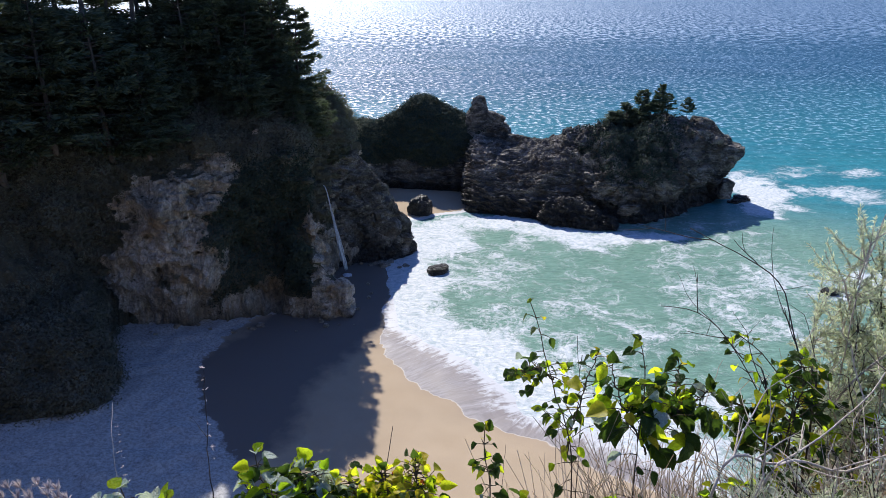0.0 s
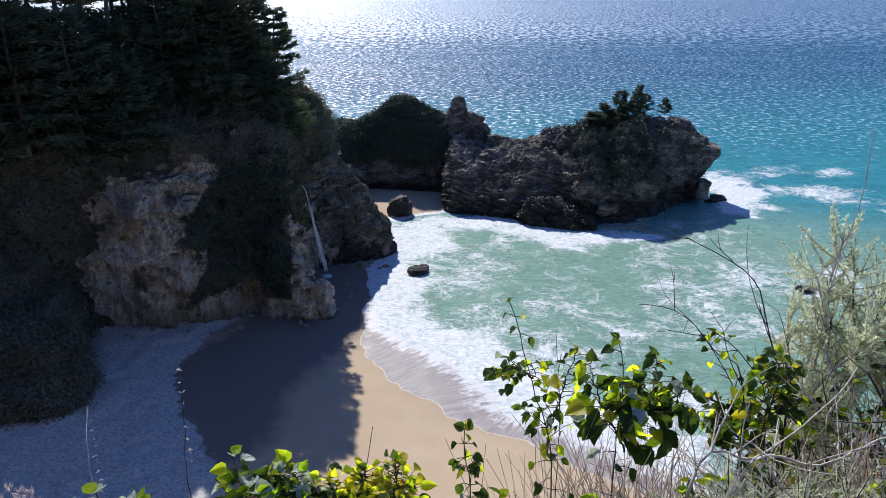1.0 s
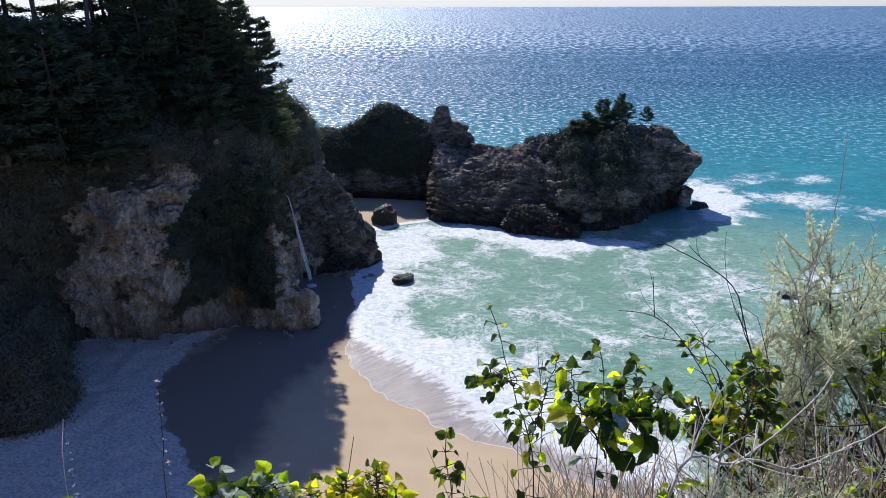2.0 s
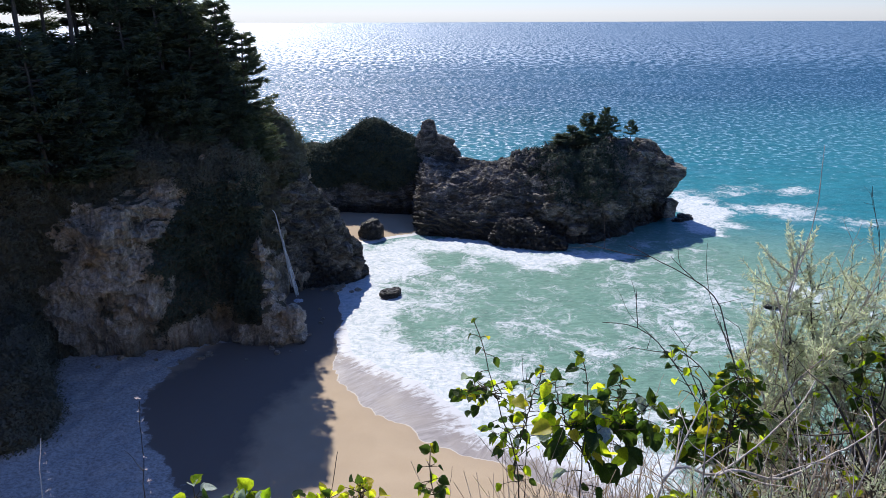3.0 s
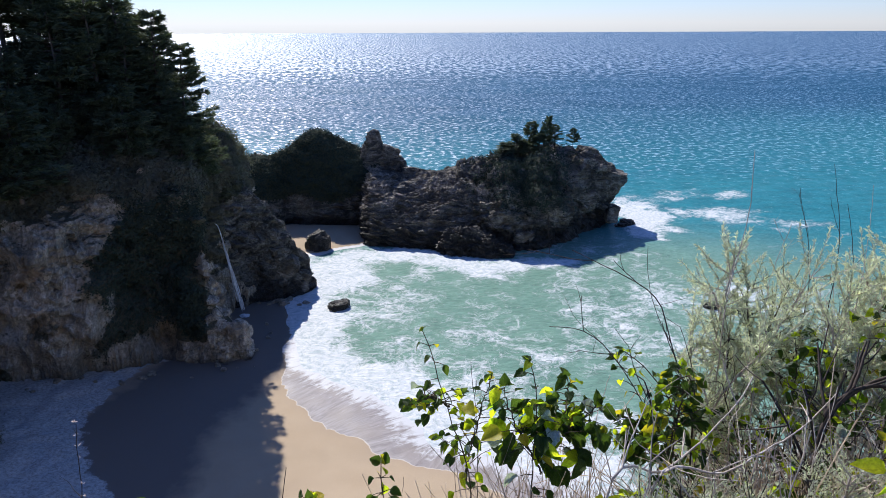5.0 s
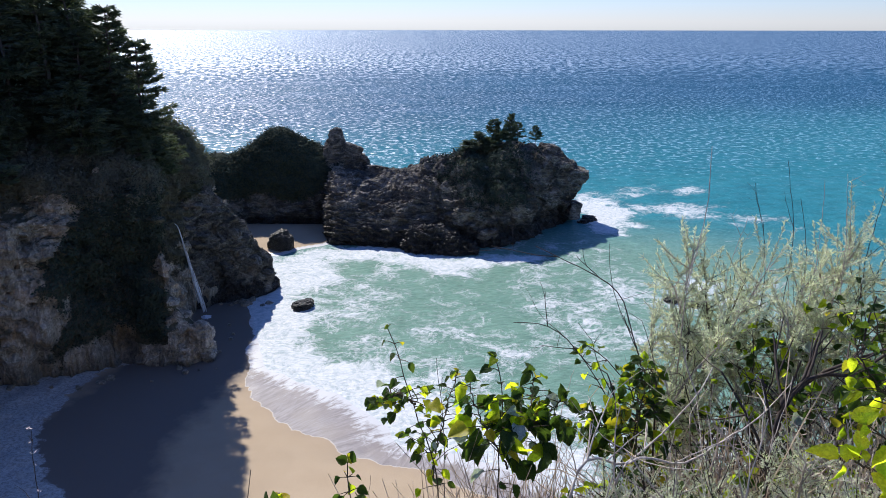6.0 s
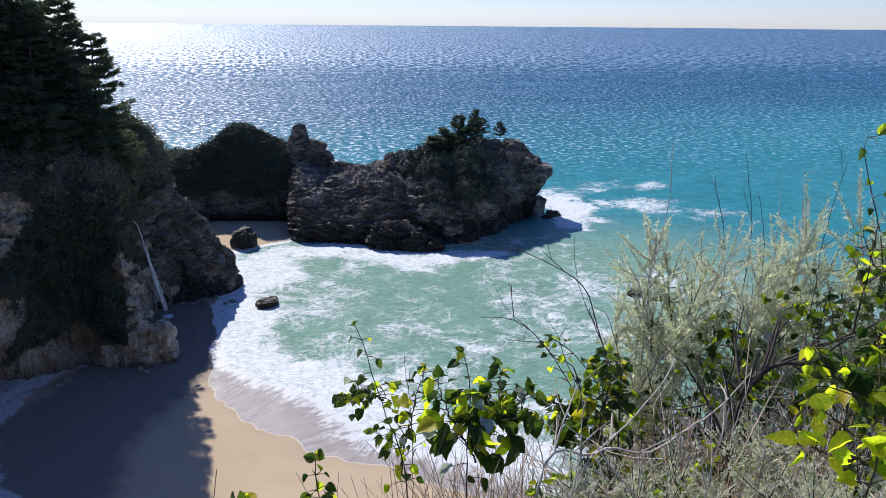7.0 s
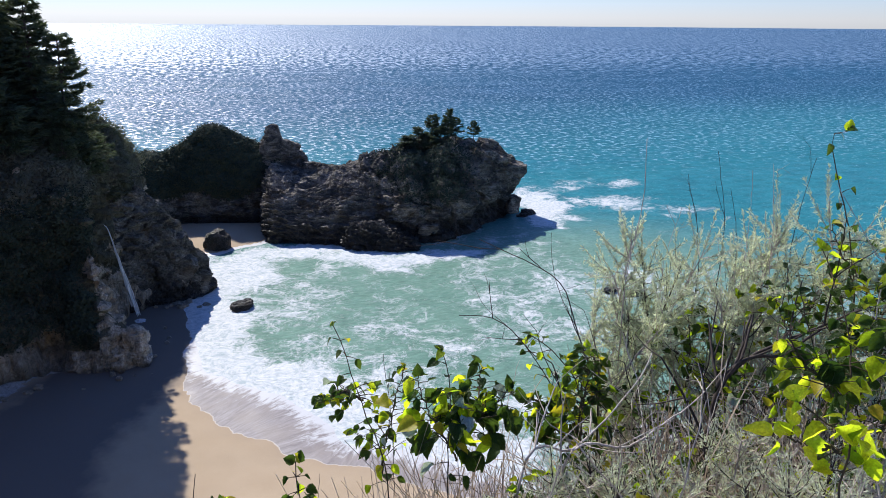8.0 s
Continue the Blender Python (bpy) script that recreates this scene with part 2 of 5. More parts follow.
SMALL = spline([(-24.5, 179), (-17, 184), (-9.5, 188), (-7, 200), (-14, 213), (-42, 213), (-36, 190)], 60)


def beach_height(p):
    """The height of sand and seabed at rows of x, y."""
    d, _ = seg_distance(p, SHORE)
    land = inside(p, LAND)
    sd = np.where(land, d, -d)
    flat = np.c_[p, 0 * d]
    sd = sd + np.exp(-(d / 12) ** 2) * (0.9 * vnoise(flat * 0.14, 81) + 0.5 * vnoise(flat * 0.4, 82) + 0.25 * vnoise(flat * 1.1, 83))
    h = np.where(sd > 0, 0.055 * sd + 0.0, 0.05 * sd)
    h = np.where(sd > 22, 1.2 + 0.03 * (sd - 22), h)
    d2, _ = seg_distance(p, np.concatenate([SMALL, SMALL[:1]]))
    h2 = np.where(inside(p, SMALL), 0.09 * d2, -0.05 * d2)
    h = np.maximum(np.clip(h, -9, 2.4), np.clip(h2, -9, 1.5))
    return h, sd


def steps(lo, hi, fine, far_lo, far_hi, grow=1.22):
    mid = np.arange(lo, hi + 1e-6, fine)
    up, down = [], []
    s, x = fine, mid[-1]
    while x < far_hi:
        s *= grow
        x = min(x + s, far_hi)
        up.append(x)
    s, x = fine, mid[0]
    while x > far_lo:
        s *= grow
        x = max(x - s, far_lo)
        down.append(x)
    return np.array(down[::-1] + list(mid) + up)


# sand and seabed: one sheet to the horizon
gx, gy = steps(-80, 60, 0.7, -4500, 4500), steps(62, 210, 0.7, -900, 4700)
X, Y = np.meshgrid(gx, gy)
P = np.stack([X.ravel(), Y.ravel()], 1)
H, SD = beach_height(P)
H = H + 0.06 * fbm(np.c_[P * 0.25, 0 * H], 3, 3) * (SD > 3)
scree_line = spline([(-30, 119.5), (-40, 118.5), (-45.4, 115), (-48.6, 106), (-48.8, 97.3), (-46.3, 90.2), (-40.5, 80.5), (-35, 74), (-31, 66), (-28, 50), (-28, 0)], 120, False)
dsc, _ = seg_distance(P, scree_line)
scree_zone = inside(P, np.concatenate([scree_line, [(-300, 0), (-300, 119.5)]]))
SC = np.where(scree_zone, dsc, -dsc)
SC = SC + 0.8 * vnoise(np.c_[P * 0.3, 0 * H], 63)
H = H + np.clip(SC, 0, 30) * 0.07 + 0.25 * (SC > 0) * np.clip(SC, 0, 1) * fbm(np.c_[P * 0.6, 0 * H], 4, 8)
dwet, _ = seg_distance(P, spline(WETLINE[:-1], 160, False))
FILM = np.where(inside(P, np.concatenate([WETLINE, [(4900, -4900), (-4900, -4900), (-4900, 170), (-60, 170)]])), dwet, -dwet)
FILM = FILM + 0.9 * vnoise(np.c_[P * 0.22, 0 * H], 61) + 0.5 * vnoise(np.c_[P * 0.55, 0 * H], 62)

dsw, wsw = seg_distance(P, SHORE[:110])
SWASH = np.where(inside(P, LAND), dsw, -dsw)
SHORE_RUN = np.interp(wsw, np.arange(110), np.concatenate([[0], np.cumsum(np.linalg.norm(np.diff(SHORE[:110], axis=0), axis=1))]))
FILM = np.where(inside(P, SMALL) & (H > 0.12), 3.0, FILM)
# Wet sand below the fall, widened and darkened to stand in for shade.
WET_SHADE = np.exp(-(seg_distance(P, np.array([(-34, 139), (-31, 122), (-35, 108), (-40, 96), (-41, 89), (-40, 80)], float))[0] / 13.0) ** 2)


def ground_z(x, y):
    i, j = np.searchsorted(gx, x) - 1, np.searchsorted(gy, y) - 1
    h = H.reshape(len(gy), len(gx))
    return float(h[j, i])


def sand_material():
    m, nt, b = material("sand", 0.92, spec=0.25)
    v = place_of(nt)
    sc = attr(nt, "sc")
    fine = noise_of(nt, v, 7.0, 6, 0.7)
    big = noise_of(nt, v, 0.16, 4, 0.55)
    dry = mix(nt, big, (0.38, 0.285, 0.185), (0.47, 0.365, 0.25))
    dry = mix(nt, 0.35, dry, ramp(nt, fine, [(0.3, grey(0.72)), (0.7, grey(1.1))]), "MULTIPLY")
    film = calc(nt, "ADD", attr(nt, "film"), calc(nt, "MULTIPLY", calc(nt, "SUBTRACT", noise_of(nt, v, 0.9, 4), 0.5), 0.8))
    wet = ramp(nt, calc(nt, "ADD", calc(nt, "DIVIDE", film, 6.0), 0.5), [(0.49, grey(1)), (0.505, grey(0.0))])
    damp = ramp(nt, calc(nt, "ADD", calc(nt, "DIVIDE", film, 12.0), 0.5), [(0.5, grey(0.55)), (0.62, grey(0.15)), (0.9, grey(0))])
    # backwash: streaks that run down to the sea, thin froth thickening towards the water
    flow = node(nt, "ShaderNodeCombineXYZ")
    nt.links.new(calc(nt, "MULTIPLY", attr(nt, "shore_run"), 1.3), flow.inputs[0])
    nt.links.new(calc(nt, "MULTIPLY", attr(nt, "swash"), 0.22), flow.inputs[1])
    streak = noise_of(nt, flow.outputs[0], 1.0, 6, 0.72, 0.5)
    sheet = mix(nt, ramp(nt, streak, [(0.36, grey(0)), (0.64, grey(1))]), (0.20, 0.17, 0.16), (0.34, 0.305, 0.29))
    sheet = mix(nt, ramp(nt, noise_of(nt, v, 0.2, 4, 0.6), [(0.4, grey(0)), (0.62, grey(0.5))]), sheet, (0.27, 0.225, 0.19))
    spread = calc(nt, "MULTIPLY", calc(nt, "SUBTRACT", 1.0, calc(nt, "DIVIDE", attr(nt, "swash"), 5.5)), 0.42)
    thin = calc(nt, "ADD", calc(nt, "ADD", streak, spread), calc(nt, "MULTIPLY", calc(nt, "SUBTRACT", noise_of(nt, v, 0.35, 5, 0.65), 0.5), 0.7))
    sheet = mix(nt, ramp(nt, thin, [(0.66, grey(0)), (0.86, grey(0.85))]), sheet, (0.60, 0.60, 0.60))
    col = mix(nt, damp, dry, (0.36, 0.275, 0.19))
    # wet outflow, with the shade under the cliff mixed into the same dark colour
    shaded_wet = ramp(nt, calc(nt, "ADD", attr(nt, "wet_shade"), calc(nt, "MULTIPLY", calc(nt, "SUBTRACT", noise_of(nt, v, 0.25, 5, 0.6), 0.5), 0.5)), [(0.32, grey(0)), (0.6, grey(0.9))])
    col = mix(nt, shaded_wet, col, (0.14, 0.12, 0.105))
    col = mix(nt, wet, col, sheet)
    rim = ramp(nt, calc(nt, "ABSOLUTE", film), [(0.0, grey(0.5)), (0.16, grey(0))])
    col = mix(nt, rim, col, (0.70, 0.66, 0.60))
    stone = ramp(nt, noise_of(nt, v, 2.2, 8, 0.8), [(0.32, (0.16, 0.15, 0.14)), (0.5, (0.40, 0.385, 0.36)), (0.68, (0.62, 0.60, 0.57))])
    rocky = ramp(nt, calc(nt, "ADD", calc(nt, "DIVIDE", sc, 6.0), calc(nt, "SUBTRACT", noise_of(nt, v, 0.5, 6, 0.7), 0.5)), [(0.0, grey(0)), (0.1, grey(1))])
    col = mix(nt, rocky, col, stone)
    nt.links.new(col, b.inputs["Base Color"])
    nt.links.new(calc(nt, "SUBTRACT", 0.93, calc(nt, "MULTIPLY", wet, 0.55)), b.inputs["Roughness"])
    bump(nt, b, fine, 0.35, 0.08)
    return m


SAND = sand_material()
ground = new("ground", mesh_of("ground", np.c_[P, H], grid_faces(len(gx), len(gy)), SAND, True, {"film": FILM, "sc": SC, "wet_shade": WET_SHADE, "swash": SWASH, "shore_run": SHORE_RUN}))
tagged(ground, "pale tan beach sand, damp and darker near the water", "beach", kind="structure")

# ---- rock masses ----
HEAD_OUT = [(-66, 108), (-58, 111.5), (-48, 116), (-40, 119.5), (-35.0, 119.8), (-35.5, 122.5), (-39, 127), (-42, 132), (-41.5, 138), (-37, 146), (-36, 151), (-37, 158),
            (-40, 170), (-48, 185), (-70, 195), (-130, 200), (-170, 150), (-150, 90), (-100, 90)]
HEAD_SPINE = [(-140, 140, 44), (-85, 134, 41), (-52, 136, 38), (-42, 146, 35)]
BUTT_OUT = [(-59.5, 83.5), (-66, 97), (-75, 112), (-90, 122), (-150, 115), (-160, 60), (-110, 55), (-72, 74)]
BUTT_SPINE = [(-69, 97, 14), (-85, 102, 30), (-105, 100, 44), (-130, 95, 52)]


def head_shape(p):
    """A deep alcove beside a bulging rock buttress."""
    alcove = np.exp(-(((p[:, 0] + 43) / 6.5) ** 2 + ((p[:, 2] - 17) / 12) ** 2) ** 2) * (p[:, 1] < 128)
    bulge = np.exp(-(((p[:, 0] + 58) / 6.0) ** 2 + ((p[:, 2] - 16) / 13) ** 2) ** 2) * (p[:, 1] < 125)
    foot = np.exp(-((p[:, 2] - 3.0) / 2.5) ** 2) * (p[:, 1] < 128)
    corner = smooth(p[:, 0], -42, -36) * smooth(p[:, 2], 2, 20) * (p[:, 1] < 133) * (p[:, 1] > 112)
    return -2.5 * corner - 4.0 * alcove + 2.0 * bulge - 1.2 * foot * (0.5 + vnoise(p * 0.2, 77))


def bare_rock(p):
    """1 where the headland shows bare rock: a bulging buttress, a band under the rim, ribs at the fall and the foot."""
    x, z = p[:, 0] + 3.0 * fbm(p * 0.11, 3, 37), p[:, 2] + 4.0 * fbm(p * 0.11, 3, 38)
    a = 1 - smooth(((x + 59.5) / 8.6) ** 2 + ((z - 14.5) / 16.0) ** 2, 0.6, 1.2)
    b = 1 - smooth(((x + 52.5) / 4.6) ** 2 + ((z - 28) / 6.0) ** 2, 0.4, 1.3)
    c = smooth(x, -37.2, -35.4) * (1 - smooth(z, 19, 24))
    d = (1 - smooth(z - 0.12 * (x + 44), 5, 9)) * smooth(x, -56, -50)
    return np.clip(np.maximum.reduce([a, b, c, d]) + 0.55 * fbm(p * 0.16, 3, 36), 0, 1)


def head_cover(p, up):
    return np.clip(1.0 - bare_rock(p) + smooth(up, 0.6, 0.9) * 0.4, 0, 1)


headland, head_grid, head_n = rock_mass(
    "headland_cliff", ROCK_CLIFF, "steep grey-tan cliff headland with a wooded top and dark vines", "cliff",
    outline=HEAD_OUT, spine=HEAD_SPINE, nu=760, nv=140, boxy=4.2, rough=2.6, scale=0.07, strata=0.12, blocks=1.3, block_size=0.22, seed=1, cover=head_cover, tidal=2.0, flute=1.1, shape=head_shape)
def foot_vines(p):
    return (1 - smooth(p[:, 0] + 1.5 * vnoise(p * 0.3, 35), -36, -34)) * smooth(p[:, 2], 3.5, 6)


cliff_foot, foot_grid, foot_n = rock_mass(
    "ribbed_rock", ROCK_CLIFF, "pale ribbed rock foot beside the waterfall", "rock",
    outline=[(-40, 118.5), (-34, 117.5), (-30.2, 118.2), (-29.3, 120.2), (-32, 123), (-38, 125.5)], spine=[(-38, 122, 18), (-35, 121, 12), (-32.5, 120.4, 6)],
    nu=240, nv=90, boxy=2.4, rough=0.9, scale=0.2, strata=0.2, blocks=0.7, block_size=0.35, seed=15, flute=0.7, tidal=1.5, cover=lambda p, up: foot_vines(p))
buttress, butt_grid, butt_n = rock_mass(
    "scrub_buttress", ROCK_CLIFF, "steep buttress covered in dark coastal scrub", "cliff",
    outline=BUTT_OUT, spine=BUTT_SPINE, nu=420, nv=120, boxy=2.6, rough=2.0, scale=0.08, strata=0.3, blocks=0.7, seed=2,
    cover=lambda p, up: np.full(len(p), 0.8), tidal=1.0)
spur, spur_grid, spur_n = rock_mass(
    "cliff_spur", ROCK_SPUR, "dark grey rock spur sloping down to a wet black foot", "rock",
    outline=[(-38, 143), (-33, 146.5), (-30, 148), (-25.5, 150.5), (-21.2, 156), (-25, 165), (-36, 178), (-50, 176), (-50, 150)],
    spine=[(-46, 153, 35), (-40, 151.5, 32), (-35, 151.5, 27), (-31, 152.5, 22), (-27, 153.8, 16.5), (-23.8, 155.3, 8)],
    nu=420, nv=130, boxy=2.1, rough=1.2, scale=0.12, strata=0.5, blocks=0.8, block_size=0.25, seed=12, tidal=7.5, tilt=(-0.5, 0.2), bands=0.5,
    cover=lambda p, up: smooth(p[:, 2] + 4 * vnoise(p * 0.15, 33) - 0.6 * (p[:, 0] + 33), 22, 28))
hump, hump_grid, hump_n = rock_mass(
    "grassy_hump", ROCK_SEA, "dark rounded headland hump thickly covered in low scrub", "headland",
    outline=[(-36, 209), (-18, 206.5), (-6, 209), (4, 218), (-4, 236), (-40, 244), (-75, 238), (-80, 215), (-50, 200)],
    spine=[(-62, 222, 18.5), (-44, 220, 18.6), (-36, 219, 20.5), (-30, 219, 26.0), (-25, 219, 28.0), (-20, 219, 24.0), (-14, 219, 21.5), (-9, 219, 19.5)],
    nu=420, nv=110, boxy=2.2, rough=1.2, scale=0.1, strata=0.3, blocks=0.6, seed=3,
    cover=lambda p, up: smooth(p[:, 2] + 4 * vnoise(p * 0.1, 41), 5, 11), tidal=4.0)
pinnacle, pin_grid, pin_n = rock_mass(
    "rock_pinnacle", ROCK_SEA, "brown rock knob standing on the ridge beside the hump", "rock",
    outline=[(-12, 213), (-5, 211.5), (2.5, 213.5), (3.5, 220), (-3, 223), (-12, 221)],
    spine=[(-11, 217, 21.5), (-8.6, 217, 27.6), (-6.0, 217, 27.4), (-5.0, 217, 24.6), (-2.4, 217, 22.6), (0, 217, 19.6)],
    nu=260, nv=90, boxy=2.8, rough=0.5, scale=0.16, strata=0.5, blocks=0.7, seed=4)
midrock, mid_grid, mid_n = rock_mass(
    "sloping_rock", ROCK_SEA, "brown layered rock slope running down into the cove", "rock",
    outline=[(-9, 189), (0, 185), (12, 182), (24, 185), (32, 195), (30, 222), (10, 226), (-10, 224), (-11, 205)],
    spine=[(-7, 213, 16.5), (5, 213, 13.5), (12, 211, 15.5), (20, 208, 18)],
    nu=460, nv=120, boxy=1.75, rough=1.3, scale=0.12, strata=1.2, blocks=0.35, block_size=0.2, seed=5, tilt=(0.3, 0.25), bands=0.7, tidal=8.0)
def island_shape(p):
    """A gully below the trees, an overhanging shoulder at the seaward end and a foot undercut by the waves."""
    x, z = p[:, 0], p[:, 2]
    front = 1 - smooth(p[:, 1], 205, 212)
    gully = np.exp(-((x - 33 - 0.35 * (z - 10)) / 3.2) ** 2) * smooth(z, 4, 12)
    flank = np.exp(-((x - 46 + 0.5 * (z - 8)) / 5.0) ** 2) * np.exp(-((z - 8) / 6) ** 2)
    shoulder = smooth(x, 59, 64) * np.exp(-((z - 14) / 4.0) ** 2)
    foot = smooth(x, 40, 50) * np.exp(-((z - 3.5) / 3.0) ** 2)
    return front * (-2.6 * gully + 1.6 * flank) + 2.6 * shoulder - 1.8 * foot


island, isl_grid, isl_n = rock_mass(
    "promontory_rock", ROCK_SEA, "dark blocky promontory rock topped with small wind-bent trees", "rock",
    outline=[(17, 197), (22, 188), (31, 181), (40, 182), (49, 189.5), (57, 197), (64, 203.5), (65, 210), (58, 221), (40, 227), (20, 221)],
    spine=[(21, 210, 18.6), (28, 208, 19), (36, 207, 21.5), (46, 207, 22), (54, 207, 21.5), (59, 207, 20.5)],
    nu=640, nv=150, boxy=3.2, rough=1.3, scale=0.1, strata=0.5, blocks=1.9, block_size=0.13, flute=0.9, seed=6, lip=0.05, tidal=8.0, bands=0.3, shape=island_shape,
    cover=lambda p, up: np.clip(smooth(up, 0.5, 0.85) * smooth(p[:, 2], 16, 21), 0, 1) * np.exp(-((p[:, 0] - 40) / 12) ** 2))


def crag(name, parent, place, size, turn, seed, label="", mat=ROCK_SEA):
    """A squarish broken block that stands on a rock mass."""
    bm = bmesh.new()
    bmesh.ops.create_icosphere(bm, subdivisions=5, radius=1.0)
    co = np.array([v.co[:] for v in bm.verts])
    co = np.sign(co) * np.abs(co) ** 0.36 * 0.8
    w = co * size
    val, edge = cells(w * 0.42 + seed * 3.1, seed)
    d = 0.32 * fbm(w * 0.3 + seed, 3, seed) + 0.7 * (val - 0.5) - 0.4 * np.exp(-edge * 9) + 0.16 * ridged(w * 0.8, 3, seed + 2)
    w = w + co * d[:, None]
    for v, c in zip(bm.verts, w):
        v.co = c
    me = bpy.data.meshes.new(name)
    bm.to_mesh(me)
    bm.free()
    me.materials.append(mat)
    ob = new(name, me)
    ob.parent = parent
    ob.matrix_basis = pose(*place, *turn)
    return tagged(ob, label)


for place, size, turn, seed in (((57.8, 206.5, 21.2), (3.2, 3.4, 3.2), (0, 5, 12), 1), ((63.0, 206.0, 16.6), (2.8, 3.6, 2.6), (0, 16, -10), 2),
                                ((65.6, 204.8, 13.2), (3.0, 3.8, 2.9), (0, 24, 8), 3), ((61.0, 203.0, 11.0), (3.6, 3.0, 3.6), (8, 12, 20), 4),
                                ((21.5, 206.5, 18.0), (3.6, 3.4, 2.6), (0, -6, 14), 5), ((27.0, 206.0, 18.6), (3.0, 3.0, 2.2), (0, 4, 40), 6),
                                ((20.0, 201.0, 13.2), (3.2, 3.0, 2.8), (14, -10, 30), 7), ((50.5, 205.0, 20.6), (3.4, 3.0, 2.4), (0, -4, 30), 8),
                                ((65.2, 201.0, 4.2), (2.6, 2.4, 3.4), (0, 10, 15), 9), ((34.5, 180.8, 4.2), (3.8, 2.4, 1.8), (12, 0, -8), 10)):
    crag("crag", island, place, size, turn, seed)
for place, size, turn, seed in (((-23.4, 153.2, 3.2), (2.8, 2.6, 3.0), (0, 20, 20), 21), ((-26.5, 151.2, 6.5), (3.2, 2.4, 4.0), (0, 25, 10), 22), ((-30.5, 150.6, 13.5), (3.0, 2.4, 4.2), (0, 30, 14), 23)):
    crag("crag", spur, place, size, turn, seed, "", ROCK_SPUR)
crag("crag", midrock, (3.6, 212.6, 15.4), (3.4, 2.6, 2.3), (0, 6, 10), 11)
crag("crag", midrock, (-2.5, 210, 14.2), (3.2, 2.8, 2.2), (10, -8, 30), 12)
crag("crag", pinnacle, (-7.3, 216.6, 26.4), (2.1, 2.0, 2.4), (0, 0, 20), 13)
crag("crag", pinnacle, (-3.0, 216.2, 21.0), (4.2, 3.2, 2.9), (0, 14, 10), 14)

ledge, _, _ = rock_mass(
    "rock_ledge", ROCK_SEA, "low jagged black rock ledge awash at the foot of the stack", "rock",
    outline=[(11, 179), (19, 175.5), (29, 173.5), (31, 178), (26, 184), (14, 186)], spine=[(15, 181, 6.5), (22, 179.5, 5.5), (27, 177.5, 3.0)],
    nu=200, nv=50, boxy=2.2, rough=0.8, scale=0.2, strata=0.4, blocks=0.9, block_size=0.6, seed=7, tidal=8.0)

# ---- sea ----
sx, sy = steps(-60, 130, 1.0, -4600, 4600, 1.13), steps(70, 250, 1.0, 20, 4850, 1.11)
X, Y = np.meshgrid(sx, sy)
SP = np.stack([X.ravel(), Y.ravel()], 1)
SEA_Z = np.zeros(len(SP))


def near_line(p, pts, reach):
    d, _ = seg_distance(p, np.array(pts, float))
    return np.exp(-(d / reach) ** 2)


d_shore, _ = seg_distance(SP, SHORE)
wob = 6 * vnoise(np.c_[SP * 0.05, 0 * d_shore], 5) + 3 * vnoise(np.c_[SP * 0.13, 0 * d_shore], 6)
wavy = SP + 7 * np.stack([fbm(np.c_[SP * 0.05, 0 * wob + k], 3, 15 + k) for k in (0, 1)], 1)
foam = 1.03 * (1 - smooth(d_shore + wob, 0, 30)) * (1 - smooth(SP[:, 0], 20, 50))
foam = np.maximum(foam, 0.52 * (1 - smooth(d_shore + wob, 18, 50)))
foam = np.maximum(foam, 0.80 * near_line(wavy, [(-20, 168), (-14, 180), (-4, 179), (10, 173), (24, 167), (40, 170)], 11))
foam = np.maximum(foam, 0.9 * near_line(SP, [(-24, 150), (-12, 160), (-16, 175)], 9))
foam = np.maximum(foam, 0.95 * near_line(wavy, [(74, 226), (82, 212), (83, 200), (74, 192)], 11))
foam = np.maximum(foam, 0.64 * near_line(wavy, [(76, 222), (86, 219), (98, 214), (108, 209)], 11))
foam = np.maximum(foam, 0.5 * near_line(wavy, [(120, 240), (95, 238), (84, 232)], 12))
foam = np.maximum(foam, 0.42 * near_line(wavy, [(112, 208), (135, 196)], 16))
foam = np.maximum(foam, 0.56 * near_line(SP + 8 * vnoise(np.c_[SP * 0.06, 0 * wob], 19)[:, None], [(56, 142), (75, 134), (92, 126), (112, 112)], 16))
foam = np.maximum(foam, 0.44 * (1 - smooth(np.hypot(SP[:, 0] - 25, SP[:, 1] - 150), 40, 75)))
depth = smooth(SP[:, 1] - 0.25 * SP[:, 0] + 25 * vnoise(np.c_[SP * 0.008, 0 * d_shore], 12), 185, 500)
cove = 1 - smooth(np.hypot((SP[:, 0] - 30) * 0.7, SP[:, 1] - 130), 45, 95)


